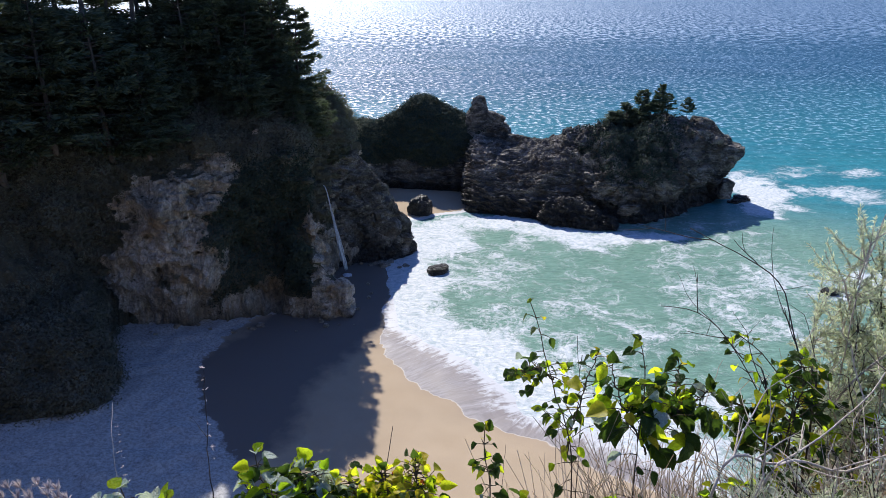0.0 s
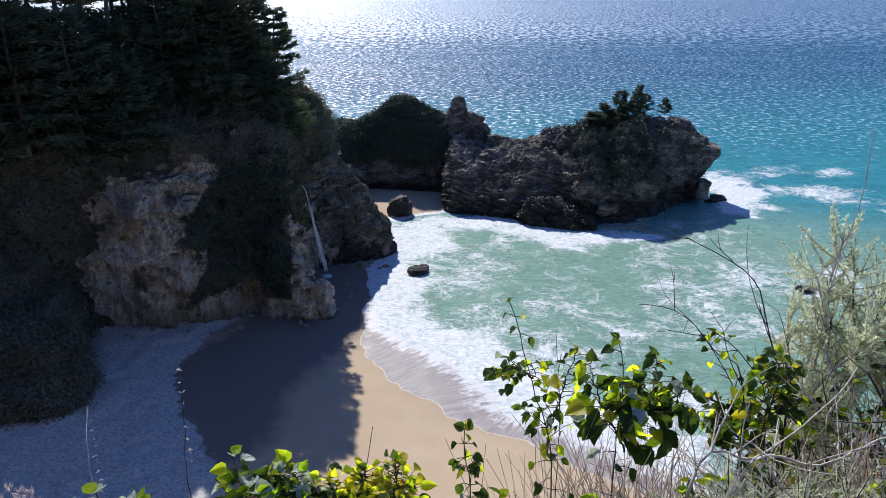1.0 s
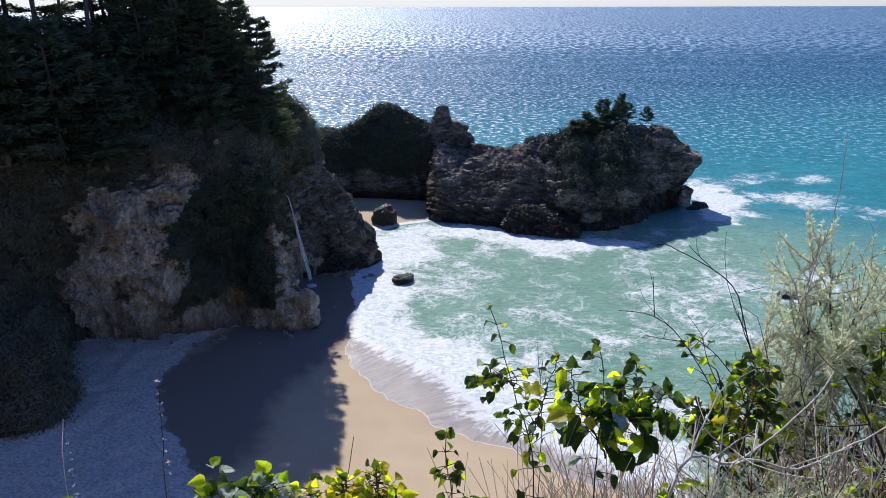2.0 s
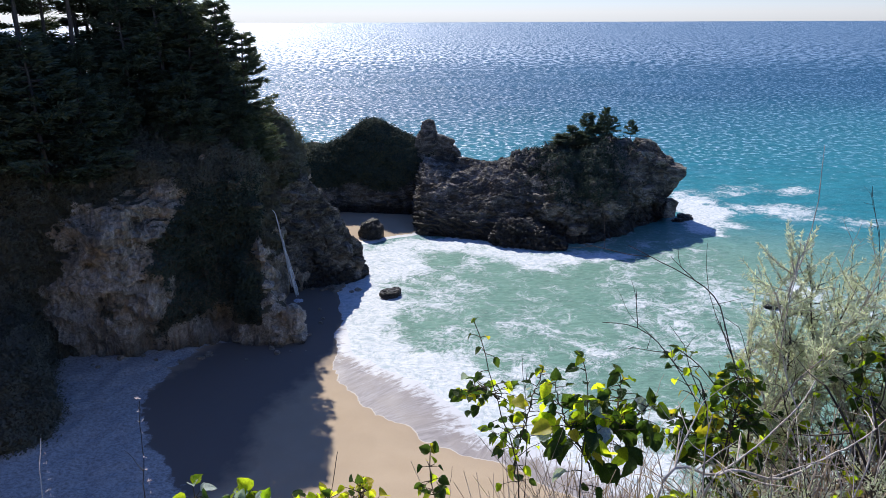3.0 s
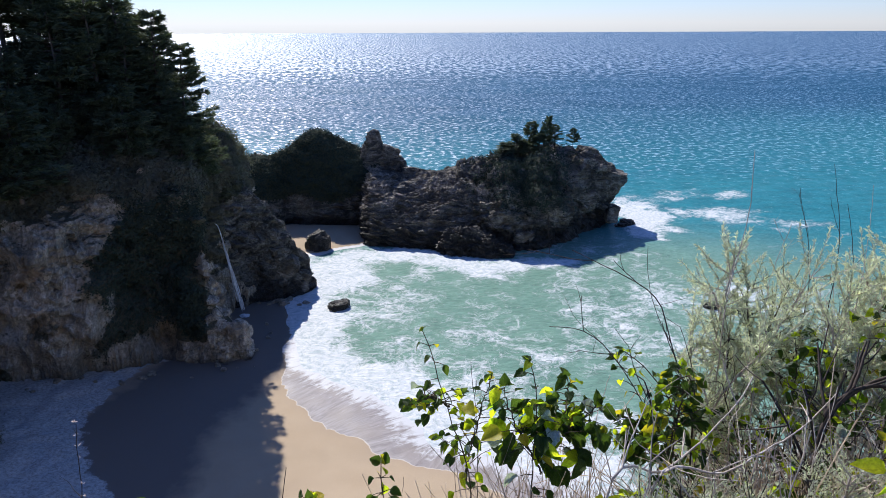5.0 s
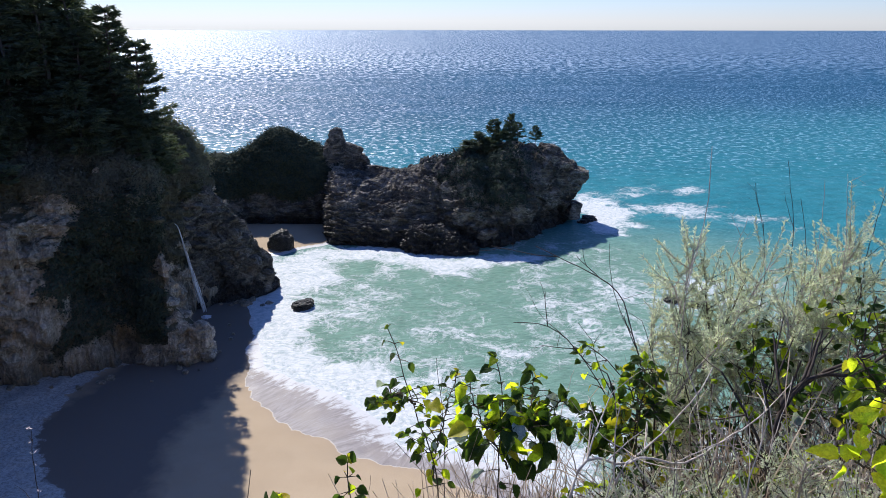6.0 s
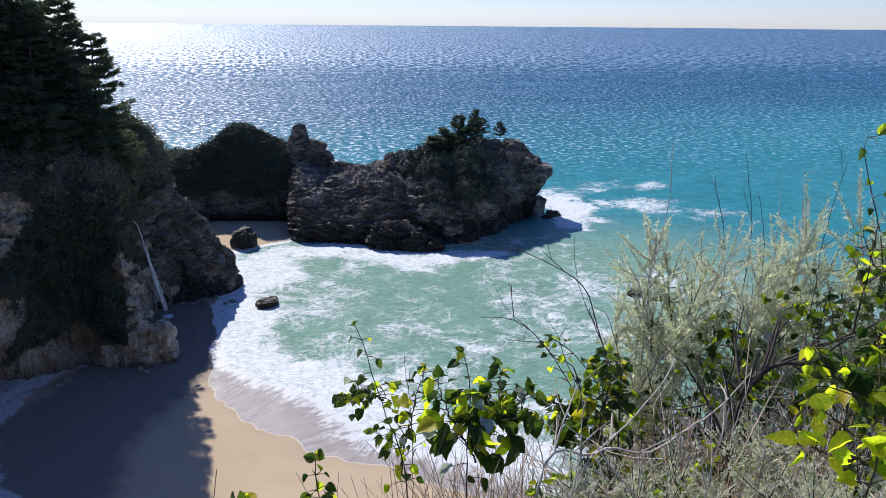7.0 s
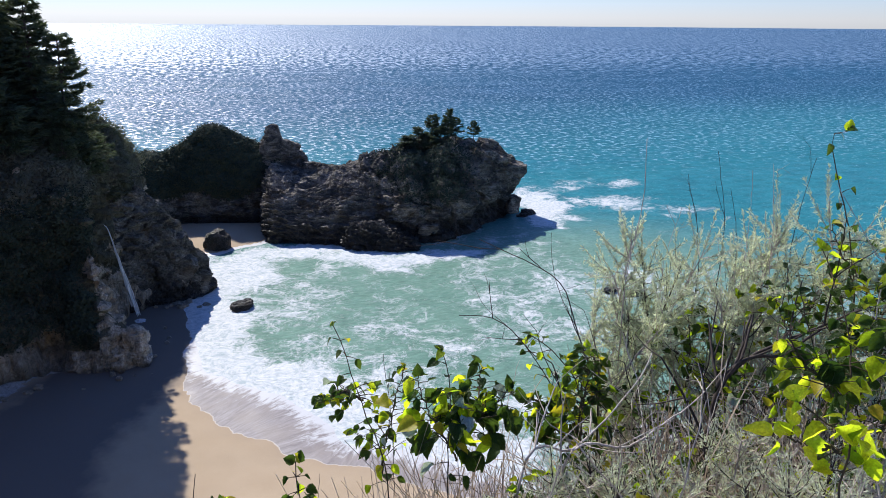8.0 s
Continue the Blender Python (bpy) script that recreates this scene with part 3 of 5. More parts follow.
def sea_material():
    m, nt, b = material("sea_water", 0.12, spec=0.5)
    b.inputs["IOR"].default_value = 1.45
    v = place_of(nt)
    wind = place_of(nt, (0.42, 1.0, 1.0), (0, 0, 0.25))
    deep = mix(nt, noise_of(nt, place_of(nt, (0.004, 0.02, 1)), 1.0, 4), (0.003, 0.052, 0.105), (0.007, 0.083, 0.145))
    shallow = mix(nt, noise_of(nt, v, 0.03, 4), (0.018, 0.145, 0.18), (0.04, 0.21, 0.24))
    green = mix(nt, noise_of(nt, v, 0.07, 5, 0.6, 0.8), (0.105, 0.20, 0.155), (0.20, 0.325, 0.255))
    ripple = noise_of(nt, grain_of(nt, 0.2, (0.35, 1.1, 1)), 1.0, 5, 0.7, 0.6)
    green = mix(nt, 0.55, green, ramp(nt, ripple, [(0.36, grey(0.62)), (0.64, grey(1.3))]), "MULTIPLY")
    shallow = mix(nt, 0.5, shallow, ramp(nt, noise_of(nt, grain_of(nt, 0.1, (0.12, 0.22, 1)), 1.0, 5, 0.7), [(0.36, grey(0.6)), (0.64, grey(1.35))]), "MULTIPLY")
    col = mix(nt, attr(nt, "depth"), shallow, deep)
    col = mix(nt, attr(nt, "cove"), col, green)
    warp = node(nt, "ShaderNodeTexNoise", Scale=0.12, Detail=5.0)
    nt.links.new(v, warp.inputs["Vector"])
    wv = node(nt, "ShaderNodeVectorMath", operation="MULTIPLY_ADD")
    nt.links.new(warp.outputs["Color"], wv.inputs[0])
    wv.inputs[1].default_value = (9, 9, 9)
    nt.links.new(v, wv.inputs[2])
    lace1 = calc(nt, "ABSOLUTE", calc(nt, "SUBTRACT", noise_of(nt, wv.outputs[0], 0.26, 5, 0.6), 0.5))
    lace2 = calc(nt, "ABSOLUTE", calc(nt, "SUBTRACT", noise_of(nt, wv.outputs[0], 0.75, 4, 0.6), 0.5))
    strands = ramp(nt, calc(nt, "MINIMUM", lace1, calc(nt, "MULTIPLY", lace2, 1.6)), [(0.0, grey(1)), (0.07, grey(0.25)), (0.16, grey(0))])
    cloud = noise_of(nt, wv.outputs[0], 0.11, 8, 0.68)
    pat = calc(nt, "ADD", calc(nt, "MULTIPLY", strands, 0.26), calc(nt, "ADD", calc(nt, "MULTIPLY", calc(nt, "SUBTRACT", cloud, 0.5), 1.35), 0.54))
    fo = calc(nt, "SUBTRACT", calc(nt, "ADD", pat, attr(nt, "foam")), 1.14)
    fo = calc(nt, "MULTIPLY", fo, 4.2, True)
    caps = noise_of(nt, place_of(nt, (0.10, 0.30, 1)), 1.0, 6, 0.75)
    fo = calc(nt, "MAXIMUM", fo, ramp(nt, caps, [(0.645, grey(0)), (0.72, grey(0.8))]))
    froth = ramp(nt, noise_of(nt, wv.outputs[0], 0.9, 6, 0.7), [(0.36, (0.40, 0.46, 0.47)), (0.52, (0.60, 0.62, 0.62)), (0.62, (0.68, 0.68, 0.68))])
    col = mix(nt, fo, col, froth)
    nt.links.new(col, b.inputs["Base Color"])
    ruffle = ramp(nt, noise_of(nt, place_of(nt, (0.012, 0.03, 1), (0, 0, 0.15)), 1.0, 4, 0.6), [(0.35, grey(0.40)), (0.65, grey(0.54))])
    nt.links.new(mix(nt, fo, ruffle, grey(0.85)), b.inputs["Roughness"])
    # wavelets that catch the light: short ones inshore, longer ones out at sea
    inshore = noise_of(nt, place_of(nt, (0.75, 1.5, 1.0), (0, 0, 0.2)), 1.0, 4, 0.6)
    inshore = calc(nt, "ADD", 0.26, calc(nt, "MULTIPLY", inshore, 0.45))
    middle = noise_of(nt, grain_of(nt, 0.12, (0.30, 0.30, 1.0)), 1.0, 5, 0.7)
    offing = noise_of(nt, grain_of(nt, 0.06, (0.16, 0.055, 1.0)), 1.0, 5, 0.72)
    facets = mix(nt, attr(nt, "mid"), inshore, middle)
    facets = mix(nt, attr(nt, "off"), facets, offing)
    gloss = ramp(nt, facets, [(0.45, grey(0.02)), (0.55, grey(0.12)), (0.64, grey(0.5))])
    nt.links.new(mix(nt, fo, gloss, grey(0.15)), b.inputs["Specular IOR Level"])
    glint = calc(nt, "MULTIPLY", calc(nt, "SUBTRACT", 1.0, fo), ramp(nt, calc(nt, "ADD", facets, calc(nt, "MULTIPLY", attr(nt, "off"), 0.05)), [(0.545, grey(0)), (0.595, grey(1.0))]))
    glint = calc(nt, "MULTIPLY", glint, calc(nt, "SUBTRACT", 1.0, calc(nt, "MULTIPLY", attr(nt, "cove"), 0.8)))
    nt.links.new(glint, b.inputs["Coat Weight"])
    b.inputs["Coat Roughness"].default_value, b.inputs["Coat IOR"].default_value = 0.40, 6.5
    n = bump(nt, None, noise_of(nt, place_of(nt, (0.03, 0.012, 1.0), (0, 0, 0.1)), 1.0, 3, 0.6), 1.0, 1.5)
    n = bump(nt, None, facets, 1.0, 0.42, n)
    n = bump(nt, None, noise_of(nt, wind, 1.6, 4, 0.6), 1.0, 0.06, n)
    nt.links.new(n, b.inputs["Coat Normal"])
    bump(nt, b, calc(nt, "MULTIPLY", pat, fo), 0.5, 0.3, n)
    return m


SEA = sea_material()
sea = new("water", mesh_of("water", np.c_[SP, SEA_Z], grid_faces(len(sx), len(sy)), SEA, True, {"foam": foam, "depth": depth, "cove": cove, "mid": smooth(SP[:, 1], 190, 330), "off": smooth(SP[:, 1], 480, 1100)}))
tagged(sea, "turquoise sea with white foam, deep blue further out", "sea", kind="structure")

# ---- leaves and bark ----
def leaf_material(name, a, b_col, glow=0.35, rough=0.55, shine=(1.5, 1.6, 0.7), spec=0.35, patch=9.0, crease=0.0):
    """Leaf colours that vary leaf by leaf, and let some light through."""
    m, nt, b = material(name, rough, spec=spec)
    g = node(nt, "ShaderNodeNewGeometry")
    o = node(nt, "ShaderNodeObjectInfo")
    pick = calc(nt, "FRACT", calc(nt, "ADD", g.outputs["Random Per Island"], o.outputs["Random"]))
    col = mix(nt, pick, a, b_col)
    col = mix(nt, 0.5, col, ramp(nt, noise_of(nt, place_of(nt), patch, 3), [(0.3, grey(0.45)), (0.7, grey(1.3))]), "MULTIPLY")
    if crease:
        bump(nt, b, noise_of(nt, place_of(nt, (9, 4, 9)), 1.0, 4), 0.8, crease)
    nt.links.new(col, b.inputs["Base Color"])
    t = node(nt, "ShaderNodeBsdfTranslucent")
    nt.links.new(mix(nt, 1.0, col, shine, "MULTIPLY"), t.inputs["Color"])
    x = node(nt, "ShaderNodeMixShader", Fac=glow)
    out = nt.nodes["Material Output"]
    nt.links.new(b.outputs["BSDF"], x.inputs[1])
    nt.links.new(t.outputs["BSDF"], x.inputs[2])
    nt.links.new(x.outputs["Shader"], out.inputs["Surface"])
    return m


def bark_material(name, a, b_col, scale=6.0):
    m, nt, b = material(name, 0.9, spec=0.2)
    v = place_of(nt, (1, 1, 0.25))
    n = noise_of(nt, v, scale, 6, 0.7)
    nt.links.new(ramp(nt, n, [(0.3, a), (0.7, b_col)]), b.inputs["Base Color"])
    bump(nt, b, n, 0.7, 0.3 / scale)
    return m


NEEDLE = leaf_material("conifer_needles", (0.078, 0.10, 0.068), (0.14, 0.165, 0.105), 0.15, 0.8, spec=0.08, patch=0.4)
SCRUB = leaf_material("scrub_leaves", (0.125, 0.128, 0.104), (0.145, 0.146, 0.118), 0.2, 0.9, spec=0.04, patch=0.3)
VINE = leaf_material("vine_leaves", (0.038, 0.053, 0.04), (0.054, 0.07, 0.053), 0.02, 0.95, spec=0.04, patch=0.4)
BARK = bark_material("bark", (0.05, 0.042, 0.034), (0.17, 0.145, 0.12), 3.0)


def part(name, me, parent, label=""):
    """One mesh as a part under a thing."""
    ob = new(name, me)
    ob.parent = parent
    return tagged(ob, label)


def diamonds(pos, along, side, length, width):
    """A four-cornered leaf at each row, from pos along its direction."""
    L, W = length[:, None], width[:, None]
    v = np.stack([pos, pos + along * L * 0.5 + side * W * 0.5, pos + along * L, pos + along * L * 0.5 - side * W * 0.5], 1)
    f = np.arange(len(pos) * 4).reshape(-1, 4)
    return v.reshape(-1, 3), f


def unit(a):
    return a / (np.linalg.norm(a, axis=-1, keepdims=True) + 1e-9)


def leaf_cloud(points, normals, rng, per=6, spread=0.7, size=0.32, stretch=1.7, lift=0.5, jitter=0.18):
    """Leaves scattered in clumps round points of a surface."""
    k = np.repeat(np.arange(len(points)), per)
    pos = points[k] + rng.normal(0, spread * 0.5, (len(k), 3)) + normals[k] * rng.uniform(0, lift, (len(k), 1))
    facing = unit(normals[k] + rng.normal(0, jitter, (len(k), 3)))
    along = unit(np.cross(facing, rng.normal(0, 1, (len(k), 3))))
    side = np.cross(facing, along)
    ln = size * rng.uniform(0.6, 1.5, len(k))
    return diamonds(pos, along, side, ln * stretch, ln)


def tube(pts, radii, sides=5):
    """A tapered round stem along points."""
    pts, radii = np.asarray(pts, float), np.asarray(radii, float)
    d = unit(np.gradient(pts, axis=0))
    ref = np.where(np.abs(d[:, 2:3]) > 0.9, np.array([[1.0, 0, 0]]), np.array([[0, 0, 1.0]]))
    a = unit(np.cross(d, ref))
    b = np.cross(d, a)
    ang = np.arange(sides) * 2 * math.pi / sides
    ring = np.cos(ang)[None, :, None] * a[:, None] + np.sin(ang)[None, :, None] * b[:, None]
    v = pts[:, None] + ring * radii[:, None, None]
    return v.reshape(-1, 3), grid_faces(sides, len(pts), True)


def join(pieces):
    vs, fs, n = [], [], 0
    for v, f in pieces:
        vs.append(v)
        fs.append(f + n)
        n += len(v)
    return np.concatenate(vs), np.concatenate(fs)


# ---- conifers ----
def conifer_meshes(name, h, r, seed, bare=0.12, limbs=80, sprays=90, flat=0.25, lean=0.0, per_tier=9, fan=0.26):
    """Trunk with limbs, and a crown of many flat sprays in uneven tiers."""
    rng = np.random.default_rng(seed)
    z = np.linspace(0, h, 9)
    bend = np.c_[np.cumsum(rng.normal(0, 0.012 * h, 9)) * 0.5 + lean * (z / h) ** 2 * h, np.cumsum(rng.normal(0, 0.012 * h, 9)) * 0.5, z]
    bend[0, :2] = 0
    wood = [tube(bend, np.linspace(0.022 * h, 0.004 * h, 9), 7)]
    pos, along, side, ln, wd = [], [], [], [], []
    tiers = limbs // per_tier
    for i in range(limbs):
        s = bare + (1 - bare) * min(0.995, ((i % tiers + 0.5 + rng.normal(0, 0.14)) / tiers)) ** 0.9
        root = np.array([np.interp(s * h, z, bend[:, k]) for k in range(3)])
        az = rng.uniform(0, 2 * math.pi)
        low = (s - bare) / (1 - bare)
        reach = r * (1.02 - low) ** 0.75 * (0.35 + 0.65 * min(1, low * 6)) * rng.uniform(0.45, 1.3) + 0.03 * h
        out = np.array([math.cos(az), math.sin(az), 0])
        u = np.linspace(0, 1, 6)[:, None]
        rise = rng.uniform(-0.05, 0.28) - 0.25 * (1 - low)
        line = root + out * u * reach + np.array([0, 0, 1]) * reach * (rise * u + 0.22 * u ** 2 * rng.uniform(0.2, 1.2))
        wood.append(tube(line[::2], np.linspace(0.006 * h, 0.0015 * h, 3), 3))
        n = int(2.1 * sprays * (0.35 + reach / r))
        t = rng.uniform(0.18, 1.0, n) ** 0.8
        base = np.stack([np.interp(t, u[:, 0], line[:, k]) for k in range(3)], 1)
        cross = np.array([-out[1], out[0], 0])
        sway = rng.normal(0, 1, n)
        wide = fan * reach * (1.1 - t) + 0.04 * r
        p = base + cross * (sway * wide)[:, None] + np.array([0, 0, 1]) * (rng.normal(0, flat * 0.16 * r, n) - 0.06 * np.abs(sway) * wide)[:, None]
        a = unit(out * 1.0 + cross * (np.sign(sway) * rng.uniform(0.1, 1.1, n))[:, None] + np.array([0, 0, 1]) * rng.normal(0.12, 0.3, n)[:, None])
        b = unit(np.cross(a, np.array([0, 0, 1.0]) + rng.normal(0, 0.5, (n, 3))))
        pos.append(p), along.append(a), side.append(b)
        ln.append((rng.uniform(0.045, 0.10, n) * r + 0.14) * (1 + 0.8 * (t > 0.85))), wd.append(rng.uniform(0.018, 0.036, n) * r + 0.05)
    v, f = diamonds(np.concatenate(pos), np.concatenate(along), np.concatenate(side), np.concatenate(ln), np.concatenate(wd))
    tv, tf = join(wood)
    return mesh_of(name + "_wood", tv, tf, BARK), mesh_of(name + "_sprays", v, f, NEEDLE, False)


def conifer(name, label, group, *args, **kw):
    root = new(name)
    root.empty_display_size = 0.5
    wood, crown = conifer_meshes(name, *args, **kw)
    part("trunk", wood, root)
    part("crown", crown, root)
    return tagged(root, label, "tree", group)


def top_of(grids, x, y):
    """The height of a rock mass's top over x, y."""
    z = 0.0
    for g in grids:
        q = g.reshape(-1, 3)
        d = (q[:, 0] - x) ** 2 + (q[:, 1] - y) ** 2
        near = d < 2.0
        if near.any():
            z = max(z, float(np.percentile(q[near, 2], 90)))
        else:
            z = max(z, float(q[np.argmin(d), 2]))
    return z


GROVE = "grove on the headland"
kinds = [conifer("cypress_tree", "dense dark green cypress with layered drooping branches", GROVE, 24, 9.0, 11, 0.05, 90, 100, 0.14),
         conifer("cypress_tree", "dense dark green cypress with a narrow pointed crown", GROVE, 27, 8.0, 12, 0.10, 90, 92, 0.14),
         conifer("pine_tree", "tall dark pine with a bare lower trunk", GROVE, 27, 6.5, 13, 0.66, 46, 110, 0.5),
         conifer("cypress_tree", "short bushy dark green cypress on the cliff rim", GROVE, 13, 6.5, 14, 0.02, 72, 90),
         conifer("cypress_tree", "dark cypress with open flat fans of foliage over the sea", GROVE, 24, 7.6, 15, 0.04, 120, 110, 0.06, 0.06, 8, 0.2)]
heights = (24, 27, 27, 13, 24)
trees = [  # x, y, kind, height of the top over the sea
    (-44.2, 133, 4, 62.2), (-39.4, 131.5, 4, 56.6), (-40.3, 129, 3, 46.5), (-40, 138, 3, 43), (-41.5, 146, 3, 38.5), (-38, 152, 3, 33.5), (-39, 126.5, 3, 41.5), (-48, 129, 4, 58), (-50.5, 134, 1, 66.5), (-53, 128, 1, 64),
    (-48.5, 141, 4, 62), (-55, 136, 1, 68), (-65, 108, 0, 57), (-72, 104, 0, 60), (-60, 111, 0, 50), (-79, 100, 0, 62), (-58, 126, 0, 62), (-62, 131, 2, 72), (-60, 141, 1, 70), (-66, 124, 2, 74), (-53, 145, 0, 60),
    (-69, 132, 2, 76), (-73, 120, 2, 74), (-71, 142, 2, 74), (-77, 127, 2, 77), (-81, 118, 1, 72), (-84, 130, 2, 78), (-88, 122, 1, 72), (-93, 112, 1, 74),
    (-66, 116, 3, 53), (-57, 120, 3, 47), (-73, 112, 3, 54), (-80, 108, 0, 60), (-88, 105, 0, 66), (-96, 101, 1, 72), (-63, 120, 3, 55), (-51, 122.5, 3, 44), (-45, 125, 3, 45),
    (-56, 150, 0, 64), (-66, 152, 2, 68), (-51, 154, 0, 54), (-54, 142, 0, 62), (-47, 124, 3, 50), (-60, 117, 3, 50), (-69, 119, 3, 56), (-41, 128.5, 3, 47), (-76, 136, 3, 50), (-86, 140, 3, 50), (-65, 136, 2, 70), (-72, 126, 2, 69), (-78, 123, 3, 57), (-71, 125, 3, 57), (-64, 128, 3, 57), (-80, 112, 3, 56), (-61, 134, 0, 64), (-57, 131, 0, 63), (-80, 133, 1, 71), (-70, 137, 1, 68)]
rng = np.random.default_rng(5)
used = set()
for x, y, k, top in trees:
    z = top_of((head_grid, butt_grid, spur_grid), x, y) - 0.6
    s = (top - z) / heights[k]
    m = Matrix.LocRotScale((x, y, z), Euler((0, 0, rng.uniform(0, 6.28))), None)
    if k in used:
        ob = copy_thing(kinds[k], m)
    else:
        ob = kinds[k]
        ob.matrix_basis = m
        used.add(k)
    w = s if k == 3 else 0.72 + 0.1 * s if k == 4 else 0.55 + 0.45 * s
    ob.scale = (w, w, s)

STACK_TREES = "small trees on the promontory rock"
small = conifer("wind_bent_cypress", "small wind-bent cypress with flat layered crown", STACK_TREES, 9, 4.2, 21, 0.3, 56, 110, 0.14, 0.1, 8)
for i, (x, y, top, w) in enumerate([(45.3, 207, 33.2, 0.8), (40.6, 208, 31.4, 1.05), (53.4, 206, 29.6, 0.55), (36.5, 206, 28.0, 1.15), (33, 205, 25.2, 1.1), (48.2, 208.5, 30.6, 0.75), (42.5, 205, 28.5, 1.1)]):
    z = top_of((isl_grid,), x, y) - 0.5
    s = max(0.45, (top - z) / 9)
    m = Matrix.LocRotScale((x, y, z), Euler((0, 0, 0.9 * i)), None)
    ob = small if i == 0 else copy_thing(small, m)
    ob.matrix_basis = m
    ob.scale = (w * 0.9, w * 0.9, s)

# ---- scrub on the rocks ----
def scrub_on(rock, name, label, grids, mask, mat, density, seed, per=6, spread=1.1, size=0.31, lift=0.8, limit=16000):
    rng = np.random.default_rng(seed)
    pts, nrm = [], []
    for g, n in grids:
        q, nn = g.reshape(-1, 3), n.reshape(-1, 3)
        du = np.linalg.norm(np.roll(g, -1, 1) - g, axis=2)
        dv = np.linalg.norm(np.gradient(g, axis=0), axis=2)
        area = (du * dv).ravel()
        take = rng.uniform(0, 1, len(q)) < area * density * mask(q, nn)
        pts.append(q[take]), nrm.append(nn[take])
    pts, nrm = np.concatenate(pts)[:limit], np.concatenate(nrm)[:limit]
    v, f = leaf_cloud(pts, nrm, rng, per, spread, size, lift=lift)
    ob = new(name, mesh_of(name, v, f, mat, False))
    ob.parent = rock
    return tagged(ob, label, kind="stuff")


def front(q):
    """The slopes that face the cove or stand on the skyline."""
    return (q[:, 2] > 1.5) & (q[:, 1] < 160) & (q[:, 0] > -100)


def clumpy(q, seed, scale=0.16):
    return smooth(fbm(q * scale, 3, seed), -0.25, 0.35)


def vine_mask(q, n):
    a = smooth(q[:, 0], -53, -50) * (1 - smooth(q[:, 0], -37, -35.2)) * (1 - smooth(q[:, 2], 27, 34))
    return a * (q[:, 1] < 131) * front(q) * smooth(1 - bare_rock(q), 0.45, 0.7)


scrub_on(headland, "rim_scrub", "dark brown-green coastal scrub hanging over the cliff rim", [(head_grid, head_n), (spur_grid, spur_n)],
         lambda q, n: front(q) * smooth(1 - bare_rock(q), 0.45, 0.7) * np.maximum(smooth(q[:, 2], 26, 33), 1 - smooth(q[:, 0], -55, -51)) * (0.3 + 0.7 * clumpy(q, 51)), SCRUB, 6.0, 31, 9, 1.2, 0.21, limit=22000)
scrub_on(headland, "vine_curtain", "dark green vines covering the cliff alcove", [(head_grid, head_n), (foot_grid, foot_n)], vine_mask, VINE, 6.0, 32, 10, 0.9, 0.24, 0.6)
scrub_on(buttress, "slope_scrub", "dark grey-brown scrub covering the steep buttress", [(butt_grid, butt_n)],
         lambda q, n: front(q) * (0.25 + 0.75 * clumpy(q, 52)), SCRUB, 5.5, 33, 9, 1.1, 0.2, limit=22000)
scrub_on(hump, "hump_scrub", "low dark scrub covering the rounded hump", [(hump_grid, hump_n)],
         lambda q, n: (q[:, 2] > 5) * (q[:, 1] < 232) * smooth(q[:, 2] + 4 * vnoise(q * 0.1, 41), 6, 12), VINE, 2.8, 34, 5, 0.9, 0.26, 0.3)
scrub_on(island, "rock_scrub", "low dark scrub on top of the promontory rock", [(isl_grid, isl_n)],
         lambda q, n: (q[:, 2] > 6) * (q[:, 1] < 213) * np.exp(-((q[:, 0] - 37) / 9) ** 2) * smooth(q[:, 2] + 4 * vnoise(q * 0.15, 43), 8, 17), VINE, 4.0, 35, 6, 0.8, 0.3, 0.6)

# ---- waterfall ----
def water_white():
    m, nt, b = material("falling_water", 0.4, spec=0.5)
    n = noise_of(nt, place_of(nt, (3, 3, 0.35)), 1.6, 5, 0.7)
    nt.links.new(ramp(nt, n, [(0.3, (0.42, 0.46, 0.52)), (0.65, (0.78, 0.81, 0.84))]), b.inputs["Base Color"])
    bump(nt, b, n, 0.6, 0.15)
    return m


FALL = water_white()
fall = tagged(new("waterfall"), "thin white waterfall dropping down the cliff onto the beach", "waterfall")
rng = np.random.default_rng(8)
FALL_LINE = spline([(-37.3, 137.0, 21.6), (-36.6, 137.2, 20.2), (-35.6, 137.6, 13.6), (-34.6, 138.2, 7.0), (-33.9, 138.6, 1.6)], 40, False)
for k in range(12):
    off = np.cumsum(rng.normal(0, 0.018, (40, 3)), 0) + rng.normal(0, 0.09, 3)
    off[:, 2] = 0
    a, b = (0, 40) if k < 4 else sorted(rng.integers(3, 40, 2))
    if b - a < 8:
        a, b = 8, 36
    line = FALL_LINE[a:b] + off[a:b] * np.linspace(0.3, 1.5, 40)[a:b, None]
    w = (0.05 + 0.09 * np.linspace(0, 1, b - a)) * rng.uniform(0.5, 1.1) * (1 + 0.3 * np.sin(np.arange(b - a) * 0.9 + k))
    w[0] *= 0.3
    w[-1] *= 0.2
    v, f = tube(line, w, 6)
    part("water_strand", mesh_of("water_strand", v, f, FALL), fall)
bm = bmesh.new()
bmesh.ops.create_icosphere(bm, subdivisions=4, radius=1.0)
for v in bm.verts:
    d = 1 + 0.35 * noise.noise(v.co * 2.3) + 0.2 * noise.noise(v.co * 6)
    v.co = Vector((v.co.x * 1.0 * d, v.co.y * 0.9 * d, v.co.z * 0.3 * d))
me = bpy.data.meshes.new("splash")
bm.to_mesh(me)
bm.free()
me.materials.append(FALL)
